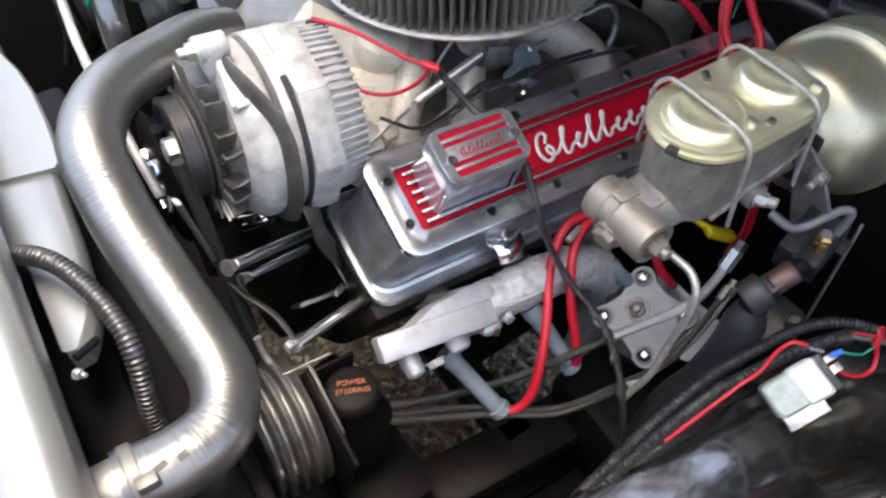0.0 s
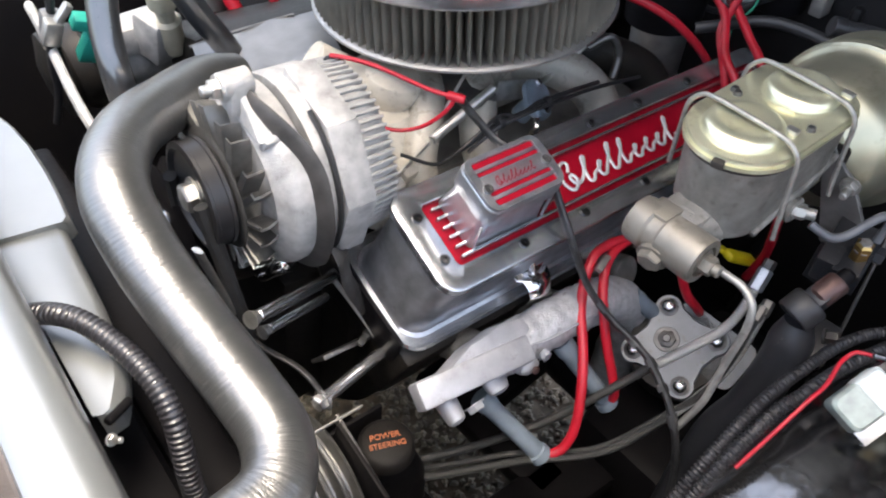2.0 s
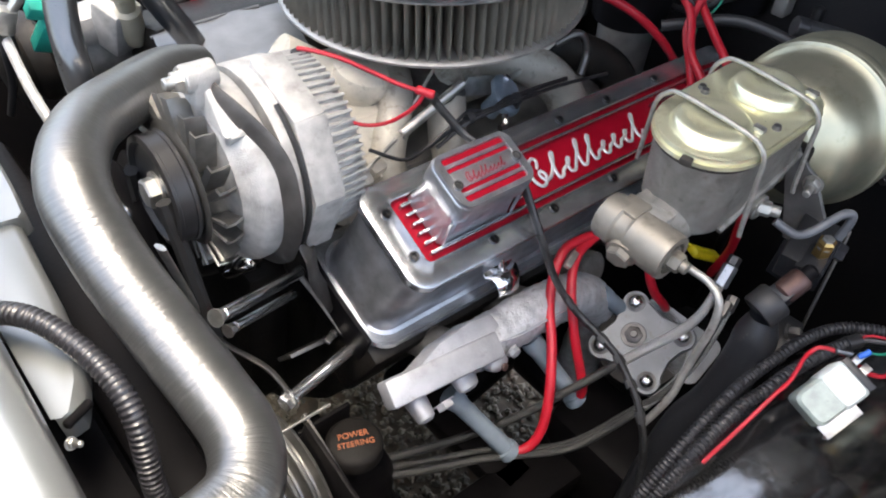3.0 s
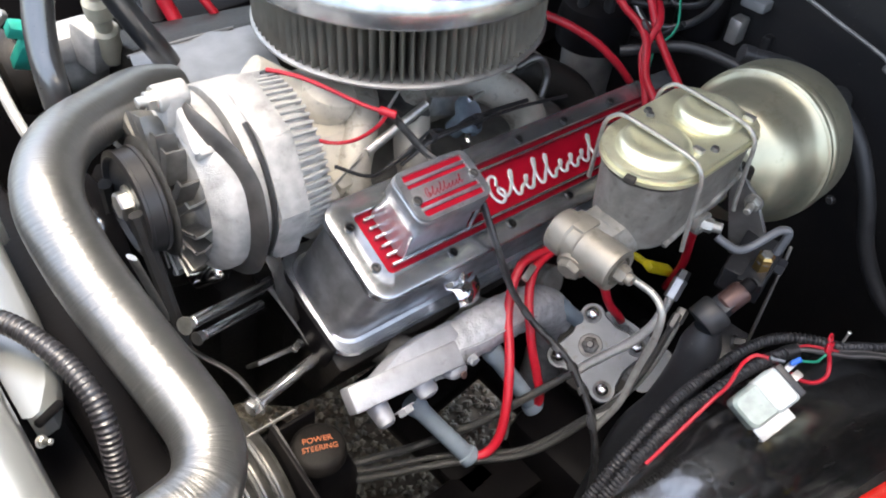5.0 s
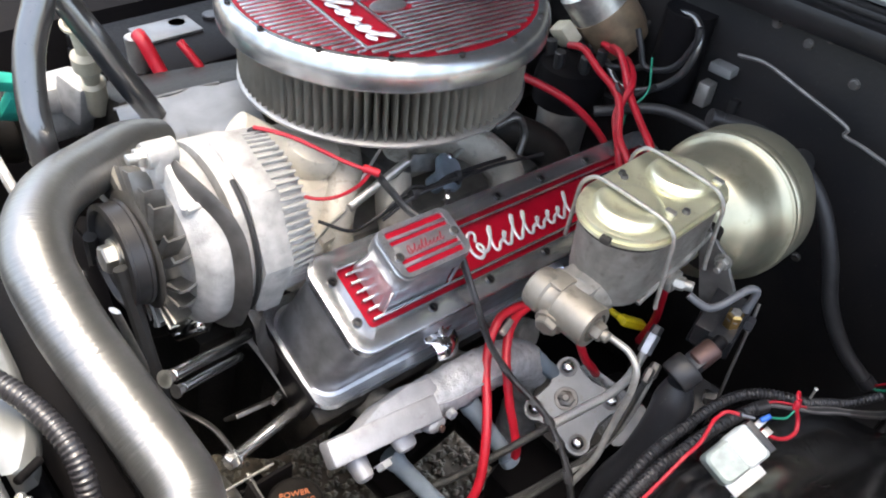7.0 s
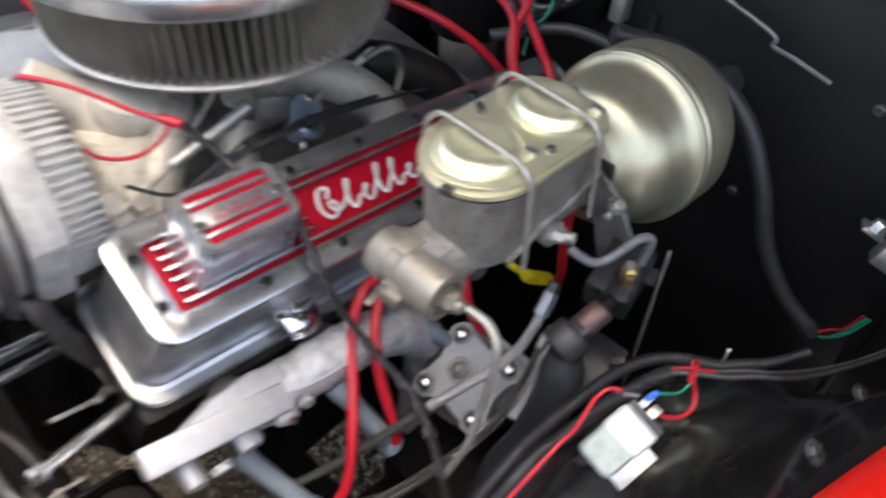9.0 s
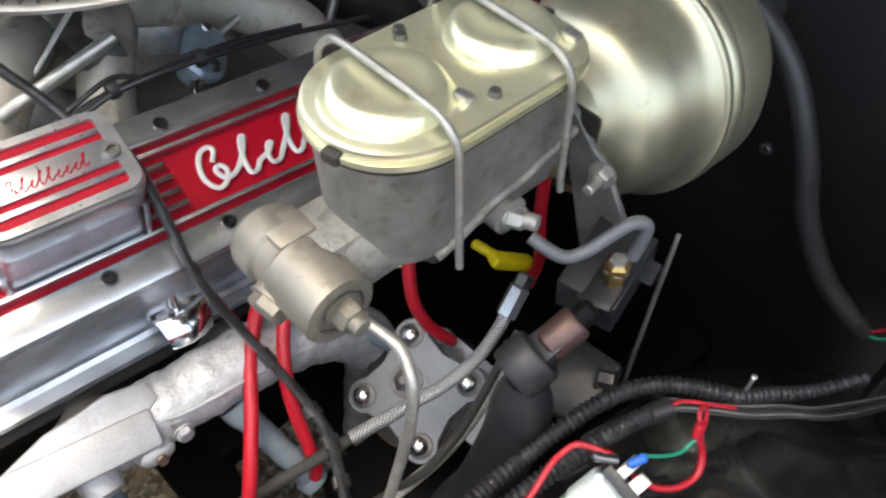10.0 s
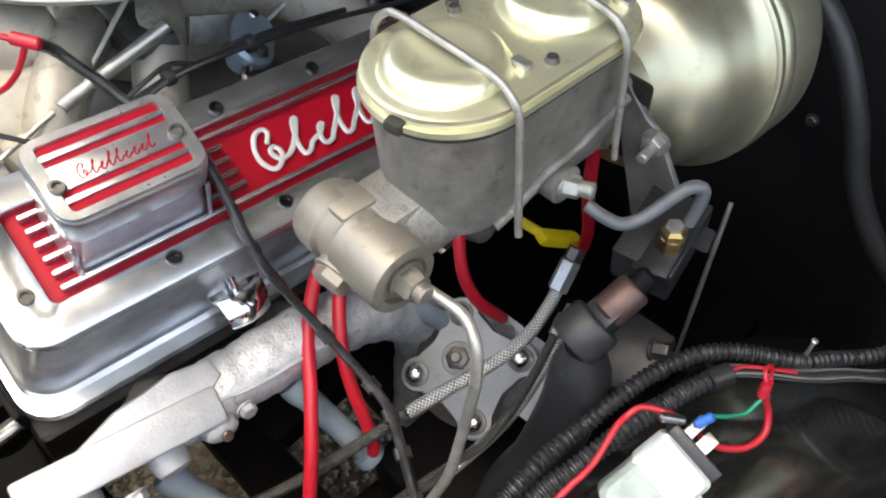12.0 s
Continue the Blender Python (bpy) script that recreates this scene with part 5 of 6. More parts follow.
# ---- steering ----
def build_steering():
    g = thing("steering_gear", "grey painted steering gear with bolted top cover", "steering gear", pose(0.0644, -0.0811, 0.7505, 6.4, -30.3, 2.7))
    out = []
    for cx, cy in ((0.0265, 0.0265), (-0.0265, 0.0265), (-0.0265, -0.0265), (0.0265, -0.0265)):
        a0 = math.degrees(math.atan2(cy, cx))
        for i in range(-4, 5):
            a = radians(a0 + 24 * i)
            out.append((cx + 0.0125 * math.cos(a), cy + 0.0125 * math.sin(a)))
        mid = radians((a0 + 45))
        out.append((0.031 * math.cos(mid), 0.031 * math.sin(mid)))
    part("top_cover", loft([(out, -0.008), (out, 0.0), ([(x * 0.975, y * 0.975) for x, y in out], 0.0012)]), GREY_PAINT, g)
    part("apron", loft([(rr(0.05, 0.08, 0.01, 6, 0.02, -0.02), -0.012), (rr(0.05, 0.08, 0.01, 6, 0.02, -0.02), -0.008)]), GREY_PAINT, g)
    part("housing", loft([(disc(0.03, 40), -0.12), (disc(0.045, 40), -0.06), (disc(0.042, 40), -0.008)]), SOOT, g)
    for x in (-0.0265, 0.0265):
        for y in (-0.0265, 0.0265):
            part("washer", lathe([(0.0088, 0), (0.0088, 0.0016), (0.0078, 0.0021)], 20), DARK_STEEL, g).matrix_basis = pose(x, y, 0.001)
            part("cover_bolt", hexbolt(0.0066, 0.0065, None, True), SPACER, g, "domed bright bolt").matrix_basis = pose(x, y, 0.003)
    part("adjuster_nut", join(lathe([(0.012, 0), (0.012, 0.0006), (0.0115, 0.001), (0.0095, 0.001)], 24), hexbolt(0.0085, 0.005), rod(0.004, (0, 0, 0), (0, 0, 0.008), 10)), DARK_STEEL, g, "dark adjuster nut").matrix_basis = pose(0.0006, 0.009, 0.001)
    # input side: sector housing, rag joint, shaft
    s = thing("steering_shaft", "black steering shaft with flexible coupling", "steering shaft", pose(0.075, -0.16, 0.87))
    part("tube", tube([(-0.105, -0.006, -0.26), (-0.054, 0.002, -0.14), (-0.035, -0.008, -0.088), (-0.018, -0.01, -0.04), (-0.009, -0.006, 0.0)], lambda k: 0.017 - 0.006 * max(0, min(1, (k - 0.9) * 10)), 22, 6), SHAFT, s)
    ax = Matrix.Translation((-0.0065, -0.005, 0.015)) @ Vector((0.72, -0.18, 0.5)).to_track_quat("Z", "Y").to_matrix().to_4x4()
    part("coupling", moved(lathe([(0.0, -0.0115), (0.0105, -0.0115), (0.012, -0.013), (0.014, -0.013), (0.0148, -0.0115), (0.0148, 0.003), (0.0135, 0.005), (0.0085, 0.006)], 30), ax), RUBBER, s)
    part("yoke", moved(rbox(0.017, 0.012, 0.012, 0.0015), ax @ pose(0, 0, 0.01)), SHAFT, s)
    part("rusty_collar", moved(lathe([(0.0075, 0.009), (0.0095, 0.011), (0.0095, 0.028), (0.008, 0.03)], 22), ax), RUST, s, "rusty pink collar")
    part("upper_shaft", moved(lathe([(0.0062, 0.028), (0.0062, 0.038), (0.004, 0.04)], 16), ax), BLACK_PAINT, s)
    part("side_bracket", rbox(0.05, 0.04, 0.02, 0.003, pose(0.054, 0.0, -0.082, 0, -24, 4)), SHAFT, s)
    part("side_bolt", hexbolt(0.006, 0.012, pose(0.06, -0.012, -0.07, 60, 30)), DARK_STEEL, s)
    # braided pressure hoses
    pts = [(0.115, -0.109, 0.819), (0.106, -0.111, 0.813), (0.085, -0.114, 0.806), (0.06, -0.113, 0.803), (0.03, -0.106, 0.799), (0.0, -0.096, 0.789), (-0.035, -0.08, 0.765), (-0.08, -0.06, 0.74), (-0.14, -0.03, 0.72), (-0.2, 0.01, 0.7), (-0.23, 0.06, 0.68)]
    h = thing("braided_hose", "braided stainless steering hose with bright fitting", "hose", Matrix.Translation(pts[0]), "braided hoses")
    part("hose", moved(tube(pts[:6], 0.0043, 16, 10), Matrix.Translation(-Vector(pts[0]))), BRAID, h)
    part("lower_hose", moved(tube(pts[5:], 0.0038, 14, 8), Matrix.Translation(-Vector(pts[0]))), SHADED_BRAID, h, "lower run of braided hose, coloured darker for shade")
    d = Vector((0.62, 0.12, 0.6)).normalized()
    part("fitting", rod(0.0068, (0, 0, 0), d * 0.021, 6), SATIN, h, "bright aluminium fitting")
    part("fitting_end", rod(0.0058, d * 0.021, d * 0.03, 6), DARK_STEEL, h)
    for off, r in ((0.0, 0.0038), (0.009, 0.0028)):
        pts = [(0.1 - off, -0.129, 0.814), (0.078 - off, -0.134, 0.8), (0.055 - off, -0.137, 0.786), (0.032 - off, -0.135, 0.77), (0.005, -0.126 + off * 0.4, 0.745), (-0.06, -0.11 + off * 0.6, 0.735), (-0.12, -0.07 + off, 0.73), (-0.19, -0.02 + off, 0.71), (-0.23, 0.03 + off, 0.69)]
        h = thing("braided_hose", "braided stainless steering return hose", "hose", Matrix.Translation(pts[0]), "braided hoses")
        # the thinner line and both low runs take the braid with painted shade
        part("hose", moved(tube(pts[:5], r, 16, 10), Matrix.Translation(-Vector(pts[0]))), BRAID if off == 0 else SHADED_BRAID, h)
        part("lower_hose", moved(tube(pts[4:], r * 0.9, 12, 8), Matrix.Translation(-Vector(pts[0]))), SHADED_BRAID, h, "lower run of braided hose, coloured darker for shade")
        part("fitting", rod(r + 0.0015, (0, 0, 0), (0.012, 0.003, 0.008), 6), DARK_STEEL, h)


build_steering()


# ---- exhaust and ignition ----
def build_exhaust():
    t = thing("exhaust_manifold", "silver-grey painted cast exhaust manifold", "exhaust manifold", pose(-0.09, -0.02, 0.82, 0, 6.3, 0))
    plate = pose(-0.0475, -0.006, 0.004, 36)
    part("front_flange", rbox(0.108, 0.022, 0.018, 0.0025, plate @ pose(0, -0.001, 0, 0, 0, -5.5)), MANIFOLD, t)
    step = [(-0.05, 0.0), (-0.03, 0.0085), (-0.014, 0.0135), (0.005, 0.0195), (0.0205, 0.0205), (0.0386, 0.0225), (0.0595, 0.0185), (0.0622, 0.0075), (0.05, 0.0)]
    part("ledge", loft([(step, -0.02), (step, 0.0045), ([(x * 0.97, y * 0.95) for x, y in step], 0.006)]), MANIFOLD, t).matrix_basis = plate
    part("log", tube([(-0.03, 0.004, -0.012), (-0.005, 0.004, -0.01), (0.03, 0.002, -0.007), (0.07, 0.0, -0.005), (0.11, 0.0, -0.013), (0.14, 0.0, -0.03), (0.165, 0.0, -0.06), (0.175, 0.0, -0.1), (0.175, 0.0, -0.2)], lambda s: 0.0195 + 0.003 * s + 0.0006 * math.sin(70 * s) + 0.0005 * math.sin(173 * s + 1), 26, 10), ROUGH_CAST, t)
    part("casting_seam", tube([(0.006, -0.012, 0.004), (0.03, -0.0165, 0.003), (0.07, -0.019, 0.004), (0.1, -0.0195, -0.002)], 0.0013, 8, 6), MANIFOLD, t)
    lug = [(0.0, 0.011), (0.005, 0.0105), (0.0085, 0.008), (0.0095, 0.004), (0.0105, -0.006), (0.011, -0.014)]
    part("end_lug", moved(lathe(lug, 18), pose(0.0, -0.017, -0.01, 66) @ Matrix.Diagonal((1.15, 0.7, 0.9, 1))), MANIFOLD, t)
    part("bolt_hole", rod(0.0034, (0.0, -0.0285, -0.0055), (0.0, -0.0305, -0.0045), 14), RUST, t, "rusty bolt hole")
    part("lower_lug", moved(lathe(lug, 18), pose(-0.03, -0.016, -0.014, 120) @ Matrix.Diagonal((1.1, 0.7, 0.8, 1))), MANIFOLD, t)
    part("lower_lug", moved(lathe(lug, 18), pose(-0.075, -0.017, -0.017, 115) @ Matrix.Scale(0.85, 4)), MANIFOLD, t)
    part("bolt", hexbolt(0.0075, 0.006, pose(-0.055, -0.019, -0.019, 115)), MANIFOLD, t)
    part("bolt", hexbolt(0.005, 0.005, pose(0.017, -0.021, -0.004, 90)), MANIFOLD, t)
    for x in (-0.02, 0.07, 0.16, 0.24):
        part("port", rod(0.017, (x, 0.08, -0.045), (x + 0.005, 0.012, -0.018), 20), CAST_IRON, t)


def build_ignition():
    for n, (a, b) in enumerate((((-0.127, -0.028, 0.782), (-0.103, -0.077, 0.733)), ((-0.04, -0.034, 0.79), (-0.024, -0.08, 0.74)), ((0.06, -0.03, 0.775), (0.09, -0.06, 0.74)))):
        t = thing("spark_plug_boot", "blue-grey spark plug heat boot", "plug boot", Matrix.Translation(a), "spark plug boots")
        d = Vector(b) - Vector(a)
        part("sleeve", moved(lathe([(0.0098, -0.004), (0.0102, 0.0), (0.0098, 0.006), (0.0082, 0.012), (0.0078, d.length * 0.55), (0.0082, d.length - 0.004), (0.0075, d.length)], 20), d.to_track_quat("Z", "Y").to_matrix().to_4x4()), BOOT_GREY, t)
        part("mouth", moved(lathe([(0.0082, -0.005), (0.0098, -0.004), (0.0102, 0.0), (0.0098, 0.0035), (0.008, 0.005), (0.005, 0.0045)], 20), Matrix.Translation(d) @ d.to_track_quat("Z", "Y").to_matrix().to_4x4()), BOOT_GREY, t)
    wires = [
        [(0.1, -0.02, 0.83), (0.05, -0.012, 0.848), (0.02, -0.009, 0.851), (0.004, -0.013, 0.846), (-0.009, -0.02, 0.834), (-0.023, -0.033, 0.821), (-0.036, -0.05, 0.808), (-0.049, -0.065, 0.794), (-0.061, -0.077, 0.778), (-0.073, -0.086, 0.758), (-0.083, -0.088, 0.743), (-0.094, -0.085, 0.735), (-0.104, -0.077, 0.733)],
        [(0.11, -0.022, 0.825), (0.07, -0.014, 0.842), (0.04, -0.014, 0.846), (0.018, -0.02, 0.842), (0.002, -0.033, 0.83), (-0.01, -0.049, 0.815), (-0.016, -0.062, 0.795), (-0.018, -0.073, 0.775), (-0.021, -0.083, 0.755), (-0.024, -0.082, 0.742)],
        [(0.1, -0.035, 0.86), (0.088, -0.048, 0.835), (0.083, -0.058, 0.813), (0.087, -0.067, 0.792), (0.097, -0.074, 0.775), (0.108, -0.074, 0.755), (0.112, -0.066, 0.73)],
        [(0.165, -0.085, 0.9), (0.168, -0.085, 0.85), (0.18, -0.082, 0.8), (0.19, -0.07, 0.75)],
    ]
    for pts in wires:
        solo("plug_wire", tube(pts, 0.0043, 14), RED_WIRE, "red silicone spark plug wire", "plug wire", pts[3], "spark plug wires")
    t = thing("wire_clip", "small bright wire separator clip on the red wires", "clip", pose(0.012, -0.02, 0.848, 20, 0, 20))
    part("clip", rbox(0.02, 0.006, 0.005, 0.001), STEEL, t)
    pts = [(-0.066, 0.084, 0.995), (-0.057, 0.087, 0.984), (-0.052, 0.084, 0.975), (-0.046, 0.079, 0.965), (-0.042, 0.073, 0.957), (-0.038, 0.06, 0.951), (-0.032, 0.042, 0.95), (-0.028, 0.025, 0.946), (-0.028, 0.012, 0.937), (-0.029, 0.0, 0.921), (-0.031, -0.015, 0.903), (-0.028, -0.024, 0.881), (-0.021, -0.034, 0.853), (-0.016, -0.055, 0.833), (-0.015, -0.081, 0.826), (-0.017, -0.102, 0.823), (-0.026, -0.123, 0.82), (-0.034, -0.14, 0.815), (-0.041, -0.158, 0.79), (-0.044, -0.168, 0.75), (-0.044, -0.17, 0.7)]
    lead = thing("taped_lead", "flat black taped lead over the valve cover", "cable", Matrix.Translation(pts[8]))
    inv = Matrix.Translation(-Vector(pts[8]))
    part("strip", moved(tube(pts, 0.0032, 10, 6, shape=(1.4, 0.9)), inv), TAPE, lead)
    line = smooth(pts, 12)
    for k in (4, 10, 120, 132, 150, 168, 180, 192, 206, 218):
        part("tape_band", moved(tube([line[k], line[k + 2], line[k + 4]], 0.0035, 10, 3, shape=(1.4, 0.92)), inv), TAPE, lead)
    pts = [(-0.128, 0.156, 1.02), (-0.12, 0.147, 1.019), (-0.108, 0.132, 1.016), (-0.095, 0.116, 1.009), (-0.08, 0.098, 1.0), (-0.068, 0.083, 0.996)]
    solo("charging_wire", tube(pts, 0.0017, 8), RED_WIRE, "thin red charging wire from the alternator", "wire", pts[2])
    pts = [(-0.068, 0.083, 0.995), (-0.073, 0.086, 0.986), (-0.078, 0.093, 0.976), (-0.086, 0.103, 0.966), (-0.097, 0.113, 0.962), (-0.108, 0.121, 0.965), (-0.114, 0.126, 0.972)]
    solo("charging_wire", tube(pts, 0.0016, 8), RED_WIRE, "thin red wire looped at the intake", "wire", pts[2])
    t = thing("wire_splice", "red crimp splice on the thin wire", "splice", pose(-0.0675, 0.083, 0.996, 0, 14, -48))
    part("sleeve", rod(0.0034, (-0.007, 0, 0), (0.007, 0, 0), 12), RED_WIRE, t)
    t = thing("alternator_plug", "dark plug with clips behind the alternator", "plug", pose(-0.127, 0.157, 1.008, 10, 10, 20))
    part("body", rbox(0.012, 0.012, 0.018, 0.002), PLASTIC, t)
    part("clip", rbox(0.004, 0.008, 0.008, 0.001, pose(0.01, 0, 0)), STEEL, t)
    pts = [(-0.04, 0.1, 0.92), (-0.01, 0.098, 0.932), (0.02, 0.095, 0.935), (0.06, 0.096, 0.93), (0.11, 0.1, 0.92), (0.18, 0.1, 0.905)]
    solo("wiring_lead", tube(pts, 0.0019, 8), PLASTIC, "thin black wiring lead along the cylinder head", "cable", pts[2])
    pts = [(-0.045, 0.104, 0.922), (-0.005, 0.104, 0.93), (0.03, 0.1, 0.932), (0.07, 0.104, 0.928), (0.13, 0.11, 0.914)]
    solo("wiring_lead", tube(pts, 0.0022, 8), PLASTIC, "thin black wiring lead along the cylinder head", "cable", pts[2])
    pts = [(-0.1, 0.112, 0.94), (-0.075, 0.1, 0.925), (-0.05, 0.1, 0.926), (-0.02, 0.101, 0.936), (0.0, 0.104, 0.938), (0.02, 0.102, 0.93), (0.045, 0.103, 0.933), (0.08, 0.1, 0.925), (0.13, 0.106, 0.912)]
    solo("wiring_lead", tube(pts, 0.0016, 8), PLASTIC, "thin black wiring lead along the cylinder head", "cable", pts[2])
    for at in ((-0.004, 0.101, 0.9335), (0.05, 0.099, 0.931)):
        t = thing("wire_tie", "black tape tie round the thin leads", "cable tie", pose(*at, 0, 90, 0), "lead ties")
        part("band", lathe([(0.0055, -0.003), (0.006, 0), (0.0055, 0.003)], 14), PLASTIC, t)
    # distributor and its red leads behind the air cleaner
    d = thing("distributor", "black distributor cap behind the air cleaner", "distributor", pose(0.345, 0.2, 0.9))
    part("cap", lathe([(0.045, -0.03), (0.047, 0.0), (0.042, 0.02), (0.03, 0.028), (0.0, 0.03)], 32), BLACK_PAINT, d)
    part("body", lathe([(0.03, -0.15), (0.035, -0.03)], 24), DULL_ALU, d)
    for k in range(6):
        a = math.tau * k / 6
        part("tower", rod(0.007, (0.03 * math.cos(a), 0.03 * math.sin(a), 0.02), (0.032 * math.cos(a), 0.032 * math.sin(a), 0.045), 10), PLASTIC, d)
    leads = [
        [(0.14, 0.2, 0.985), (0.16, 0.165, 0.985), (0.185, 0.13, 0.975), (0.21, 0.106, 0.958), (0.236, 0.09, 0.932), (0.262, 0.08, 0.9), (0.282, 0.07, 0.865)],
        [(0.3, 0.18, 0.965), (0.294, 0.155, 0.972), (0.29, 0.126, 0.959), (0.287, 0.101, 0.9505), (0.277, 0.0814, 0.94), (0.2525, 0.0575, 0.921), (0.244, 0.033, 0.905), (0.24, 0.01, 0.87)],
        [(0.36, 0.16, 0.955), (0.33, 0.13, 0.968), (0.3135, 0.11, 0.964), (0.302, 0.089, 0.9456), (0.285, 0.0565, 0.9305), (0.2676, 0.0253, 0.918), (0.255, 0.0, 0.88)],
        [(0.37, 0.18, 0.948), (0.335, 0.12, 0.96), (0.307, 0.091, 0.9545), (0.289, 0.086, 0.943), (0.271, 0.079, 0.928), (0.2484, 0.0525, 0.911), (0.24, 0.03, 0.87)],
        [(0.31, 0.23, 0.94), (0.33, 0.28, 0.93), (0.3, 0.33, 0.9)],
    ]
    for pts in leads:
        solo("plug_wire", tube(pts, 0.0043, 12), RED_WIRE, "red silicone ignition lead from the distributor", "plug wire", pts[2], "ignition leads")
    t = thing("wire_tie", "black tie round the red ignition leads", "cable tie", pose(0.292, 0.095, 0.949, 50, 0, 40))
    part("band", lathe([(0.009, -0.002), (0.0095, 0), (0.009, 0.002)], 16), PLASTIC, t)
    for pts in ([(0.34, 0.13, 0.965), (0.325, 0.1, 0.95), (0.318, 0.095, 0.92), (0.3, 0.085, 0.9)], [(0.35, 0.1, 0.97), (0.335, 0.085, 0.94), (0.315, 0.09, 0.925), (0.33, 0.12, 0.92)]):
        solo("thin_wire", tube(pts, 0.0013, 6), GREEN, "thin green wire among the ignition leads", "wire", pts[1], "green wires")


build_exhaust()
build_ignition()


# ---- inner wing side ----
def build_wing_wiring():
    a = [(-0.12, -0.18, 0.73), (-0.085, -0.184, 0.78), (-0.045, -0.185, 0.82), (-0.004, -0.185, 0.838), (0.02, -0.185, 0.84), (0.042, -0.187, 0.842), (0.077, -0.192, 0.849), (0.099, -0.197, 0.851), (0.115, -0.204, 0.853), (0.126, -0.213, 0.855), (0.134, -0.224, 0.857), (0.142, -0.236, 0.857), (0.15, -0.245, 0.855), (0.165, -0.254, 0.852), (0.185, -0.268, 0.85), (0.21, -0.284, 0.856)]
    loom("wire_loom", a, lambda s: 0.0043 - 0.001 * max(0, min(1, (s - 0.82) * 8)), "black corrugated wire loom along the inner wing", "wing looms", (0,), wave=0.0013, material=LOOM)
    b = [(-0.11, -0.188, 0.74), (-0.075, -0.192, 0.79), (-0.035, -0.195, 0.828), (0.003, -0.197, 0.845), (0.022, -0.201, 0.85), (0.043, -0.204, 0.853), (0.061, -0.207, 0.855), (0.082, -0.212, 0.857), (0.098, -0.217, 0.859), (0.113, -0.224, 0.861)]
    loom("wire_loom", b, 0.0046, "black corrugated wire loom ending in loose wires", "wing looms", wave=0.0013, material=LOOM)
    for k, m in enumerate((PLASTIC, STRAP, PLASTIC, PLASTIC, STRAP)):
        o = 0.0022 * (k - 2)
        pts = [(0.108, -0.222 + o * 0.5, 0.862), (0.115, -0.225 + o, 0.8625), (0.126, -0.237 + o, 0.862 + 0.001 * (k % 2)), (0.14, -0.252 + o, 0.861), (0.155, -0.265 + o, 0.861), (0.169, -0.278 + o, 0.859), (0.201, -0.2915 + o, 0.844), (0.234, -0.3046 + o * 0.7, 0.8335), (0.2685, -0.318 + o * 0.6, 0.827), (0.304, -0.3284 + o * 0.6, 0.822), (0.36, -0.336 + o * 0.6, 0.83), (0.428, -0.34 + o * 0.6, 0.85)]
        solo("loose_wire", tube(pts, 0.0008, 6), m, ("grey" if m is STRAP else "black") + " wire running to the firewall", "wire", pts[2], "loose wires")
    solo("loose_wire", tube([(0.108, -0.222, 0.864), (0.118, -0.227, 0.865), (0.127, -0.237, 0.8645), (0.136, -0.247, 0.863)], 0.0011, 6), RED_WIRE, "short red wire out of the loom", "wire", (0.118, -0.227, 0.865), "loose wires")
    pts = [(-0.06, -0.207, 0.852), (-0.03, -0.211, 0.876), (-0.006, -0.213, 0.889), (0.01, -0.214, 0.893), (0.028, -0.211, 0.898), (0.035, -0.211, 0.899), (0.041, -0.213, 0.902), (0.045, -0.219, 0.903), (0.048, -0.228, 0.904)]
    solo("relay_wire", tube(pts, 0.0015, 10), RED_WIRE, "red wire feeding the white relay", "wire", pts[3])
    r = thing("relay", "off-white plastic relay with wired terminals", "relay", pose(0.022, -0.236, 0.889, 20, -28, -12))
    part("case", loft([(rr(0.038, 0.025, 0.004, 4), -0.011), (rr(0.04, 0.0265, 0.004, 4), -0.0095), (rr(0.039, 0.0255, 0.005, 4), 0.0075), (rr(0.035, 0.022, 0.005, 4), 0.0098)]), RELAY_GREY, r)
    part("cover", loft([(rr(0.02, 0.0275, 0.003, 4, 0.0105), -0.0115), (rr(0.02, 0.0275, 0.003, 4, 0.0105), 0.008), (rr(0.017, 0.024, 0.004, 4, 0.0105), 0.0105)]), WHITE_PLASTIC, r, "white plastic cover")
    part("end_block", rbox(0.006, 0.026, 0.02, 0.001, pose(0.023, 0, -0.002)), PLASTIC, r, "black terminal block")
    part("terminal", rbox(0.012, 0.005, 0.002, 0.0005, pose(0.03, 0.007, 0.004, 10, 20)), STEEL, r, "bright spade terminal")
    part("terminal", rbox(0.009, 0.006, 0.002, 0.0005, pose(0.029, -0.001, 0.002, -10, 10)), STEEL, r)
    part("mounting_tab", join(rbox(0.03, 0.014, 0.0016, 0.0005, pose(-0.002, -0.017, -0.0118)), rbox(0.03, 0.0016, 0.012, 0.0005, pose(-0.002, -0.0235, -0.017))), STEEL, r, "bent steel mounting tab")
    part("crimp", rod(0.0021, (0.031, 0.008, 0.006), (0.039, 0.0065, 0.008), 10), BLUE, r, "blue crimp connector")
    part("crimp", rod(0.0022, (0.029, 0.012, 0.007), (0.022, 0.02, 0.01), 10), GREY_HOSE, r, "grey crimp connector")
    pts = [(0.053, -0.236, 0.911), (0.061, -0.242, 0.908), (0.07, -0.246, 0.905), (0.077, -0.247, 0.907), (0.081, -0.249, 0.91)]
    solo("relay_wire", tube(pts, 0.0009, 8), GREEN, "green wire on the relay", "wire", pts[2])
    pts = [(0.048, -0.239, 0.902), (0.054, -0.247, 0.896), (0.063, -0.254, 0.894), (0.073, -0.256, 0.896), (0.079, -0.252, 0.902), (0.079, -0.248, 0.91), (0.081, -0.246, 0.918)]
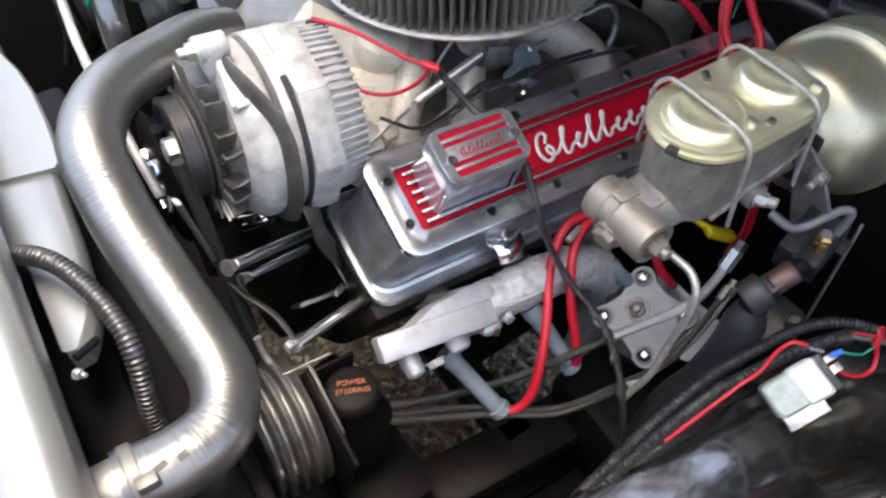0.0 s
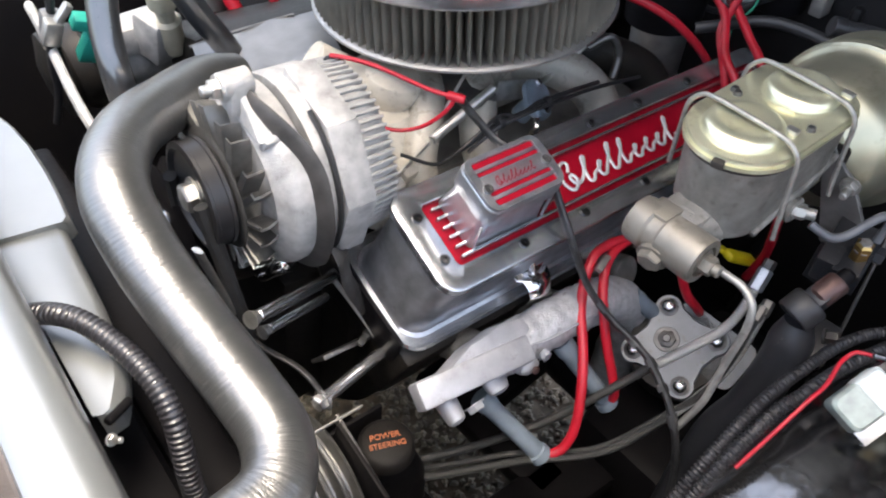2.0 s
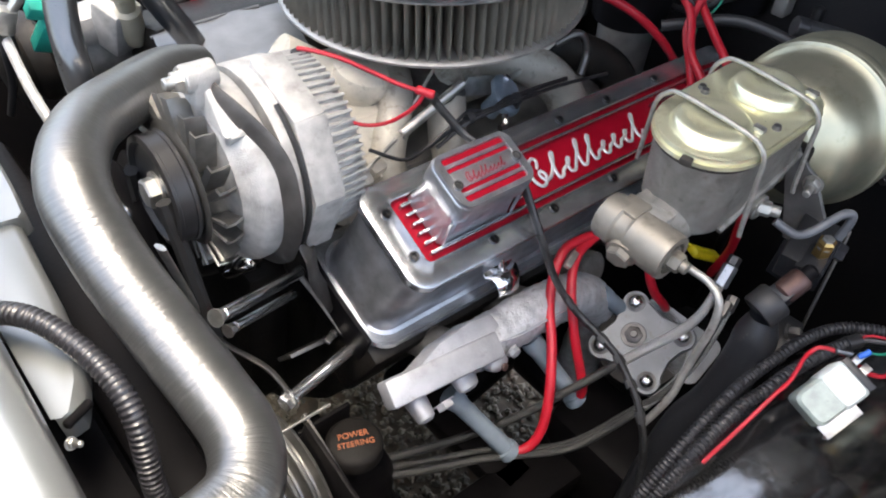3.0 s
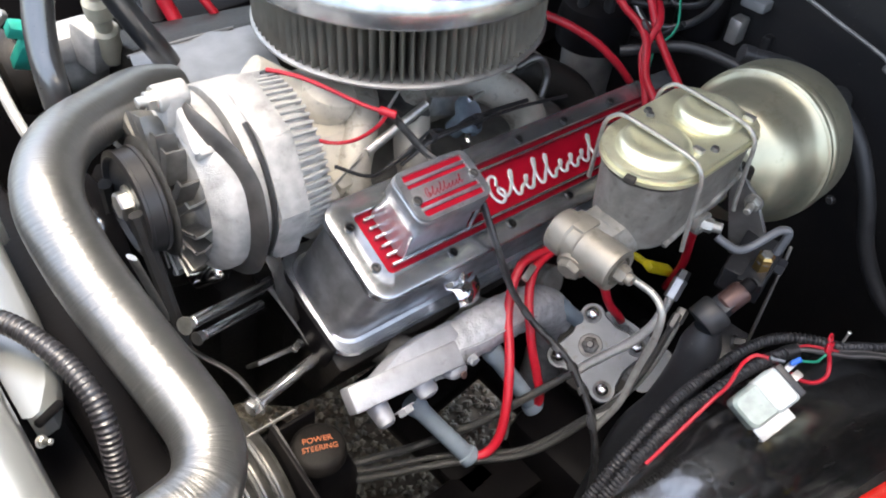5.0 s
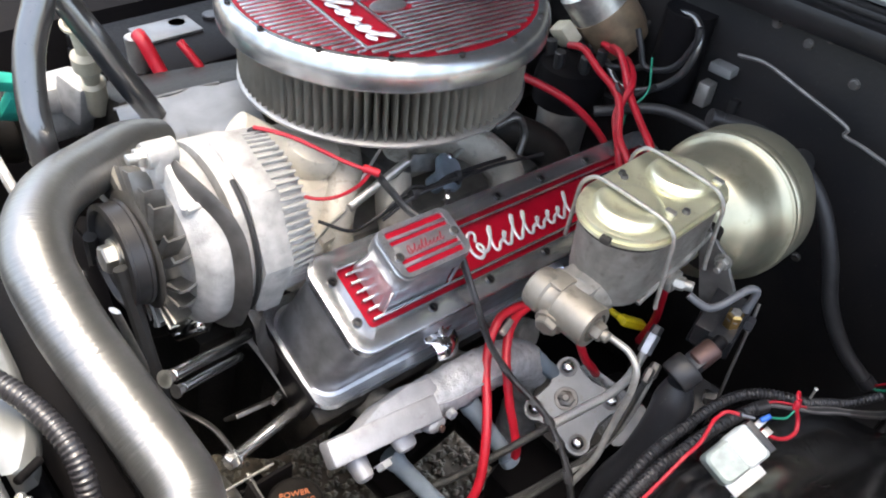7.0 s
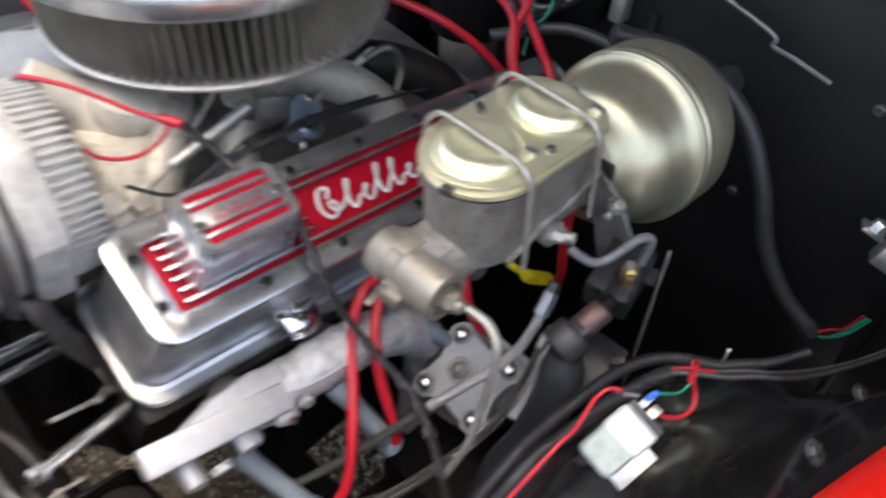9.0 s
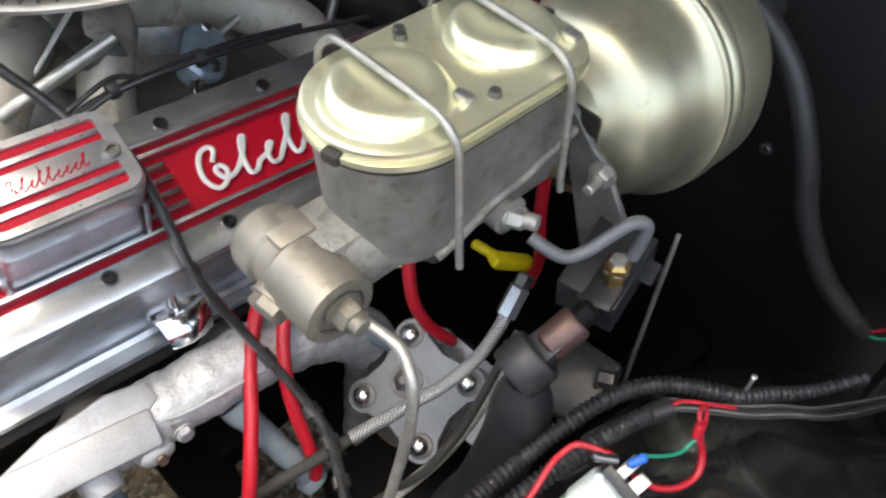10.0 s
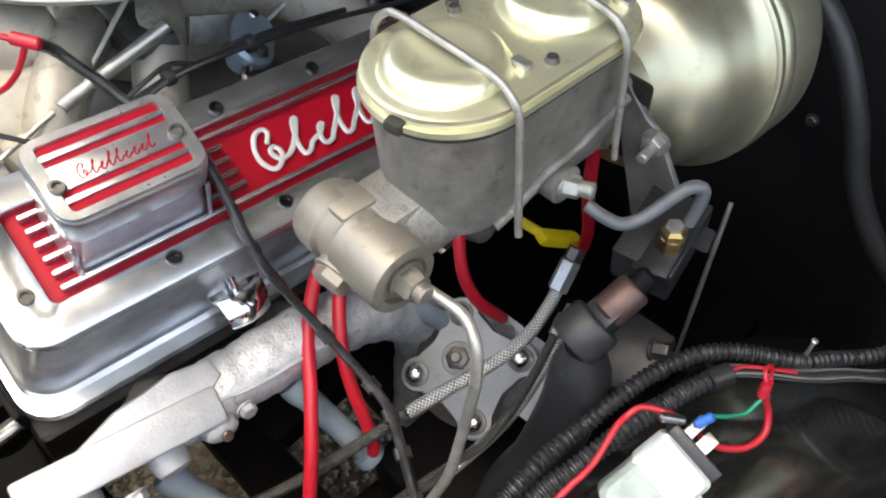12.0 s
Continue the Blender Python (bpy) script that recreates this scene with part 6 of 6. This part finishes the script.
    solo("relay_wire", tube(pts, 0.0016, 10), RED_WIRE, "red wire loop on the relay", "wire", pts[2])
    t = thing("red_connector", "red spade connector with a short wire loop", "connector", pose(0.079, -0.246, 0.913, 0, 20, 30) @ Matrix.Scale(0.6, 4))
    part("shell", rbox(0.007, 0.006, 0.012, 0.0015), RED_WIRE, t)
    part("loop", tube([(0.0, 0, 0.006), (0.004, 0.002, 0.012), (0.01, 0.0, 0.014), (0.016, -0.004, 0.01), (0.016, -0.006, 0.002), (0.012, -0.006, -0.004)], 0.0016, 8), RED_WIRE, t)
    t = thing("clip_pin", "small steel pin on the wire loom", "pin", pose(0.153, -0.244, 0.863))
    part("pin", rod(0.0011, (0, 0, -0.008), (0, 0, 0.008), 10), STEEL, t)
    part("pin_head", rod(0.0018, (0, 0, 0.007), (0, 0, 0.0088), 10), STEEL, t)
    solo("steel_rod", tube([(0.205, -0.16, 0.872), (0.2, -0.162, 0.866), (0.188, -0.167, 0.83), (0.17, -0.175, 0.764), (0.16, -0.178, 0.73)], 0.0016, 8), STRAP, "thin bent steel rod below the booster", "rod", (0.26, -0.135, 0.76))
    pts = [(0.3, -0.01, 0.965), (0.34, -0.05, 0.952), (0.362, -0.09, 0.93), (0.365, -0.13, 0.9), (0.362, -0.165, 0.85), (0.358, -0.19, 0.8), (0.358, -0.225, 0.757), (0.36, -0.267, 0.73)]
    loom("ribbed_hose", pts, 0.0085, "black smooth wiring hose on the firewall", wave=0, material=RUBBER)
    for k, m in enumerate((GREEN, GREEN, RED_WIRE)):
        pts = [(0.358, -0.265, 0.731), (0.358, -0.278, 0.737 + 0.012 * (k == 2)), (0.358, -0.292 + 0.003 * k, 0.757), (0.356, -0.3 + 0.003 * k, 0.785)]
        solo("loose_wire", tube(pts, 0.0014, 6), m, ("red" if m is RED_WIRE else "green") + " wire out of the ribbed hose", "wire", pts[1], "hose wires")
    t = thing("yellow_plug", "yellow taped wiring plug under the master cylinder", "connector", pose(0.175, -0.062, 0.782, 0, 30, -20))
    part("body", rbox(0.04, 0.014, 0.01, 0.004), YELLOW, t)
    part("tail", rbox(0.022, 0.008, 0.007, 0.003, pose(-0.018, 0.012, -0.002, 0, 0, -40)), YELLOW, t)
    t = thing("switch_bracket", "small plated switch bracket on the inner wing", "bracket", pose(0.36, -0.262, 0.868, 20, 10, 20))
    part("plate", rbox(0.02, 0.02, 0.004, 0.001), STEEL, t)
    part("bolt", hexbolt(0.007, 0.01, pose(-0.004, 0, 0.002)), STEEL, t)
    part("block", rbox(0.02, 0.03, 0.02, 0.003, pose(0.0, -0.03, -0.012)), DULL_ALU, t)
    t = thing("hood_hinge_spring", "dark coil spring of the bonnet hinge", "spring", pose(0.38, -0.31, 0.93))
    part("coil", spring((0, 0, -0.03), (0.02, -0.02, 0.05), 0.016, 0.0035, 7), DARK_STEEL, t)
    part("lever", rbox(0.005, 0.03, 0.12, 0.002, pose(0.02, -0.015, 0.0, 20)), DARK_STEEL, t)
    pts = [(0.41, 0.03, 0.987), (0.405, -0.005, 0.993), (0.402, -0.05, 0.984), (0.4, -0.108, 0.97), (0.4, -0.112, 0.96), (0.4, -0.134, 0.957), (0.4, -0.17, 0.95)]
    solo("release_cable", tube(pts, 0.0022, 8), STRAP, "thin grey release cable on the firewall", "cable", pts[2])


def build_firewall_parts():
    w = thing("wiper_motor", "wiper motor with bright can and brown end", "wiper motor", pose(0.4, 0.2, 0.965, -30, -30, 0))
    part("can", lathe([(0.0, 0.06), (0.03, 0.06), (0.038, 0.054), (0.038, 0.018)], 32), STEEL, w)
    part("end", lathe([(0.0395, 0.018), (0.0395, -0.02), (0.034, -0.038), (0.014, -0.045), (0.012, -0.05), (0.0, -0.05)], 32), WORN_BROWN, w, "brown worn end cap")
    part("bracket", rbox(0.02, 0.06, 0.006, 0.002, pose(0.03, 0, -0.03)), DARK_STEEL, w)
    part("connector", rbox(0.02, 0.03, 0.03, 0.004, pose(-0.05, 0.02, 0.02)), BEIGE, w, "cream plug")
    b = thing("heater_box", "black plastic heater housing on the firewall", "heater box", pose(0.4, 0.48, 0.9))
    part("housing", rbox(0.12, 0.32, 0.24, 0.02), PLASTIC, b)
    part("cover", rbox(0.02, 0.2, 0.16, 0.01, pose(-0.065, -0.02, 0.01)), PLASTIC, b)
    t = thing("vacuum_hose", "black vacuum hose loop on the firewall", "hose", pose(0.37, 0.12, 0.95))
    part("hose", tube([(0.0, 0.05, -0.02), (-0.01, 0.02, -0.035), (0.0, -0.015, -0.03), (0.01, -0.045, 0.0), (0.02, -0.05, 0.04), (0.03, -0.03, 0.06), (0.04, 0.01, 0.05)], 0.0045, 10), GREY_HOSE, t)
    for pts in ([(0.365, 0.219, 0.93), (0.365, 0.189, 0.899), (0.365, 0.149, 0.893), (0.365, 0.111, 0.912), (0.365, 0.094, 0.931)],
                [(0.365, 0.136, 0.987), (0.365, 0.127, 0.97), (0.365, 0.113, 0.948), (0.365, 0.079, 0.962), (0.365, 0.062, 0.999), (0.365, 0.063, 1.017)],
                [(0.365, 0.181, 0.937), (0.365, 0.166, 0.928), (0.365, 0.135, 0.936), (0.365, 0.115, 0.948)]):
        solo("harness_wire", tube(pts, 0.0038, 10), PLASTIC, "black wire loop by the wiper motor", "wire", pts[2], "harness loops")
    t = thing("heater_hose", "dark hose on the firewall behind the booster", "hose", pose(0.3, 0.06, 0.93))
    part("hose", tube([(-0.01, 0.06, -0.02), (0.03, 0.01, -0.005), (0.045, -0.03, -0.005), (0.05, -0.08, -0.01), (0.06, -0.12, -0.02)], 0.0062, 12), RUBBER, t)
    j = thing("junction_block", "small grey junction blocks on the firewall", "junction block", pose(0.42, 0.045, 0.96))
    part("block", rbox(0.02, 0.03, 0.012, 0.003), SHEET, j, "pale block")
    part("block", rbox(0.02, 0.016, 0.03, 0.003, pose(-0.004, 0.01, -0.035)), DULL_ALU, j)
    part("cylinder", rod(0.03, (0.0, 0.06, -0.06), (0.0, 0.06, 0.05), 24), BLACK_PAINT, j, "black canister")


def build_far_side():
    c = thing("ac_compressor", "bright aluminium air conditioning compressor with clutch", "compressor", pose(-0.225, 0.475, 0.9))
    part("body", lathe([(0.02, 0.075), (0.032, 0.073), (0.036, 0.065), (0.036, 0.01), (0.032, 0.0)], 40, "x"), CAST_ALU, c)
    part("clutch", lathe([(0.0, -0.055), (0.02, -0.054), (0.03, -0.05), (0.043, -0.046), (0.044, -0.04), (0.038, -0.03), (0.044, -0.02), (0.044, -0.012), (0.03, -0.005)], 40, "x"), SOOT, c)
    part("head", join(rbox(0.036, 0.034, 0.05, 0.005, pose(0.054, -0.05, 0.034, 18, 0, 20)), rbox(0.04, 0.04, 0.03, 0.006, pose(0.025, -0.025, 0.03))), CAST_ALU, c, "bright cast head")
    part("lug", rbox(0.02, 0.03, 0.1, 0.006, pose(0.01, -0.03, 0.0)), SOOT, c)
    for z in (-0.05, 0.05):
        part("bolt", hexbolt(0.006, 0.008, pose(0.0, -0.03, z * 0.8, 0, -90)), STEEL, c)
    t = thing("teal_connector", "teal plastic wiring connector", "connector", pose(-0.2445, 0.374, 0.971, 30, 24, 0) @ Matrix.Scale(0.85, 4))
    part("body", rbox(0.02, 0.016, 0.04, 0.003), TEAL, t)
    part("clip", rbox(0.026, 0.014, 0.016, 0.002, pose(-0.012, 0.004, 0.032)), TEAL, t)
    f = thing("hose_fitting", "cream coloured hose fitting on the compressor", "fitting", pose(-0.166, 0.4, 0.97, 14, -4, 0) @ Matrix.Diagonal((0.75, 0.75, 1.1, 1)))
    part("stem", lathe([(0.012, -0.05), (0.016, -0.04), (0.016, -0.015), (0.011, -0.012), (0.013, 0.0), (0.018, 0.004), (0.018, 0.018), (0.01, 0.022), (0.012, 0.05), (0.008, 0.06)], 20), BEIGE, f)
    part("nut", hexbolt(0.016, 0.014, pose(0, 0, 0.05)), BEIGE, f)
    for pts, n in (([(-0.21, 0.38, 1.12), (-0.19, 0.36, 1.075), (-0.172, 0.345, 1.03), (-0.155, 0.335, 0.985), (-0.138, 0.33, 0.945), (-0.125, 0.335, 0.9)], "straight"), ([(-0.195, 0.325, 1.13), (-0.214, 0.308, 1.09), (-0.23, 0.3, 1.0645), (-0.238, 0.295, 1.049), (-0.247, 0.284, 1.0236), (-0.253, 0.27, 0.995), (-0.256, 0.262, 0.95)], "curved")):
        solo("ac_hose", tube(pts, 0.0117, 20), GREY_HOSE, "dark grey " + n + " air conditioning hose", "hose", pts[2], "air conditioning hoses")
    b = solo("compressor_belt", tube([(-0.27, 0.44, 0.99), (-0.275, 0.38, 0.985), (-0.283, 0.3, 0.965), (-0.283, 0.22, 0.94), (-0.28, 0.17, 0.9)], 0.006, 8, shape=(0.7, 0.9)), CAST_ALU, "pale worn compressor belt", "belt", (-0.28, 0.3, 0.965))
    s = thing("heat_shield", "creased cloudy plastic sheet beside the air cleaner", "shield", pose(-0.11, 0.34, 0.945))
    bm = slab(grid(range(6), lambda i, k: (-0.052 + 0.026 * i - 0.006 * k, 0.021 - 0.003 * i - 0.022 * k, 0.004 * (i == 3) - 0.004 * k * (i % 2) + 0.002 * k), range(5)), 0.0012)
    part("rolled_edge", tube([(-0.054, 0.022, 0.0), (-0.02, 0.02, 0.001), (0.012, 0.014, 0.003), (0.052, 0.009, 0.003)], 0.0016, 8), SHEET, s)
    part("sheet", bm, SHEET, s)
    q = thing("battery", "black battery with red cables at the far wing", "battery", pose(0.02, 0.58, 0.83))
    part("case", rbox(0.26, 0.17, 0.2, 0.006, pose(0, 0, -0.06)), BLACK_PAINT, q)
    part("top", rbox(0.255, 0.165, 0.02, 0.004, pose(0, 0, 0.048)), BLACK_PAINT, q)
    for k in range(3):
        part("cell_cap", rod(0.012, (0.0 + 0.05 * k, 0.03, 0.056), (0.0 + 0.05 * k, 0.03, 0.062), 16), PLASTIC, q)
    part("label_plate", rbox(0.08, 0.05, 0.004, 0.001, pose(-0.02, 0.02, 0.06)), SHEET, q, "grey label")
    part("cable", tube([(-0.088, -0.06, 0.104), (-0.087, -0.073, 0.098), (-0.083, -0.085, 0.077), (-0.078, -0.103, 0.049), (-0.07, -0.12, 0.02)], 0.0085, 12), RED_WIRE, q, "thick red battery cable")
    part("cable", tube([(-0.05, -0.085, 0.095), (-0.046, -0.096, 0.085), (-0.038, -0.111, 0.065), (-0.03, -0.12, 0.04)], 0.005, 10), RED_WIRE, q, "thin red battery cable")
    part("terminal", rod(0.012, (-0.09, -0.055, 0.055), (-0.09, -0.055, 0.1), 14), DULL_ALU, q)
    g = thing("grey_connector", "grey plastic wiring connector with a black lead", "connector", pose(-0.268, 0.385, 0.992, 20, 15, 0))
    part("body", rbox(0.016, 0.014, 0.034, 0.003), SHEET, g)
    part("lead", tube([(0.0, 0.0, 0.016), (-0.002, 0.004, 0.035), (-0.02, 0.01, 0.05), (-0.05, 0.02, 0.045)], 0.0035, 10), PLASTIC, g, "black lead")
    part("latch", rbox(0.008, 0.006, 0.012, 0.001, pose(-0.004, -0.008, 0.004)), WHITE_PLASTIC, g, "pale latch")
    k = thing("harness_clip", "small bright harness clip by the compressor", "clip", pose(-0.272, 0.36, 1.0, 10, 25, 0))
    part("plate", rbox(0.014, 0.012, 0.022, 0.002), STEEL, k)
    part("tongue", rbox(0.006, 0.008, 0.02, 0.001, pose(0.006, 0, 0.018, 0, 20)), STEEL, k)
    part("lead", tube([(0.0, 0.002, -0.01), (0.004, 0.0, -0.03), (0.014, 0.004, -0.06), (0.02, 0.01, -0.1)], 0.0035, 10), PLASTIC, k, "black lead")
    part("lead", tube([(0.004, 0.0, -0.016), (0.01, 0.0, -0.04), (0.022, 0.004, -0.08)], 0.003, 10), PLASTIC, g)


build_wing_wiring()
build_firewall_parts()
build_far_side()
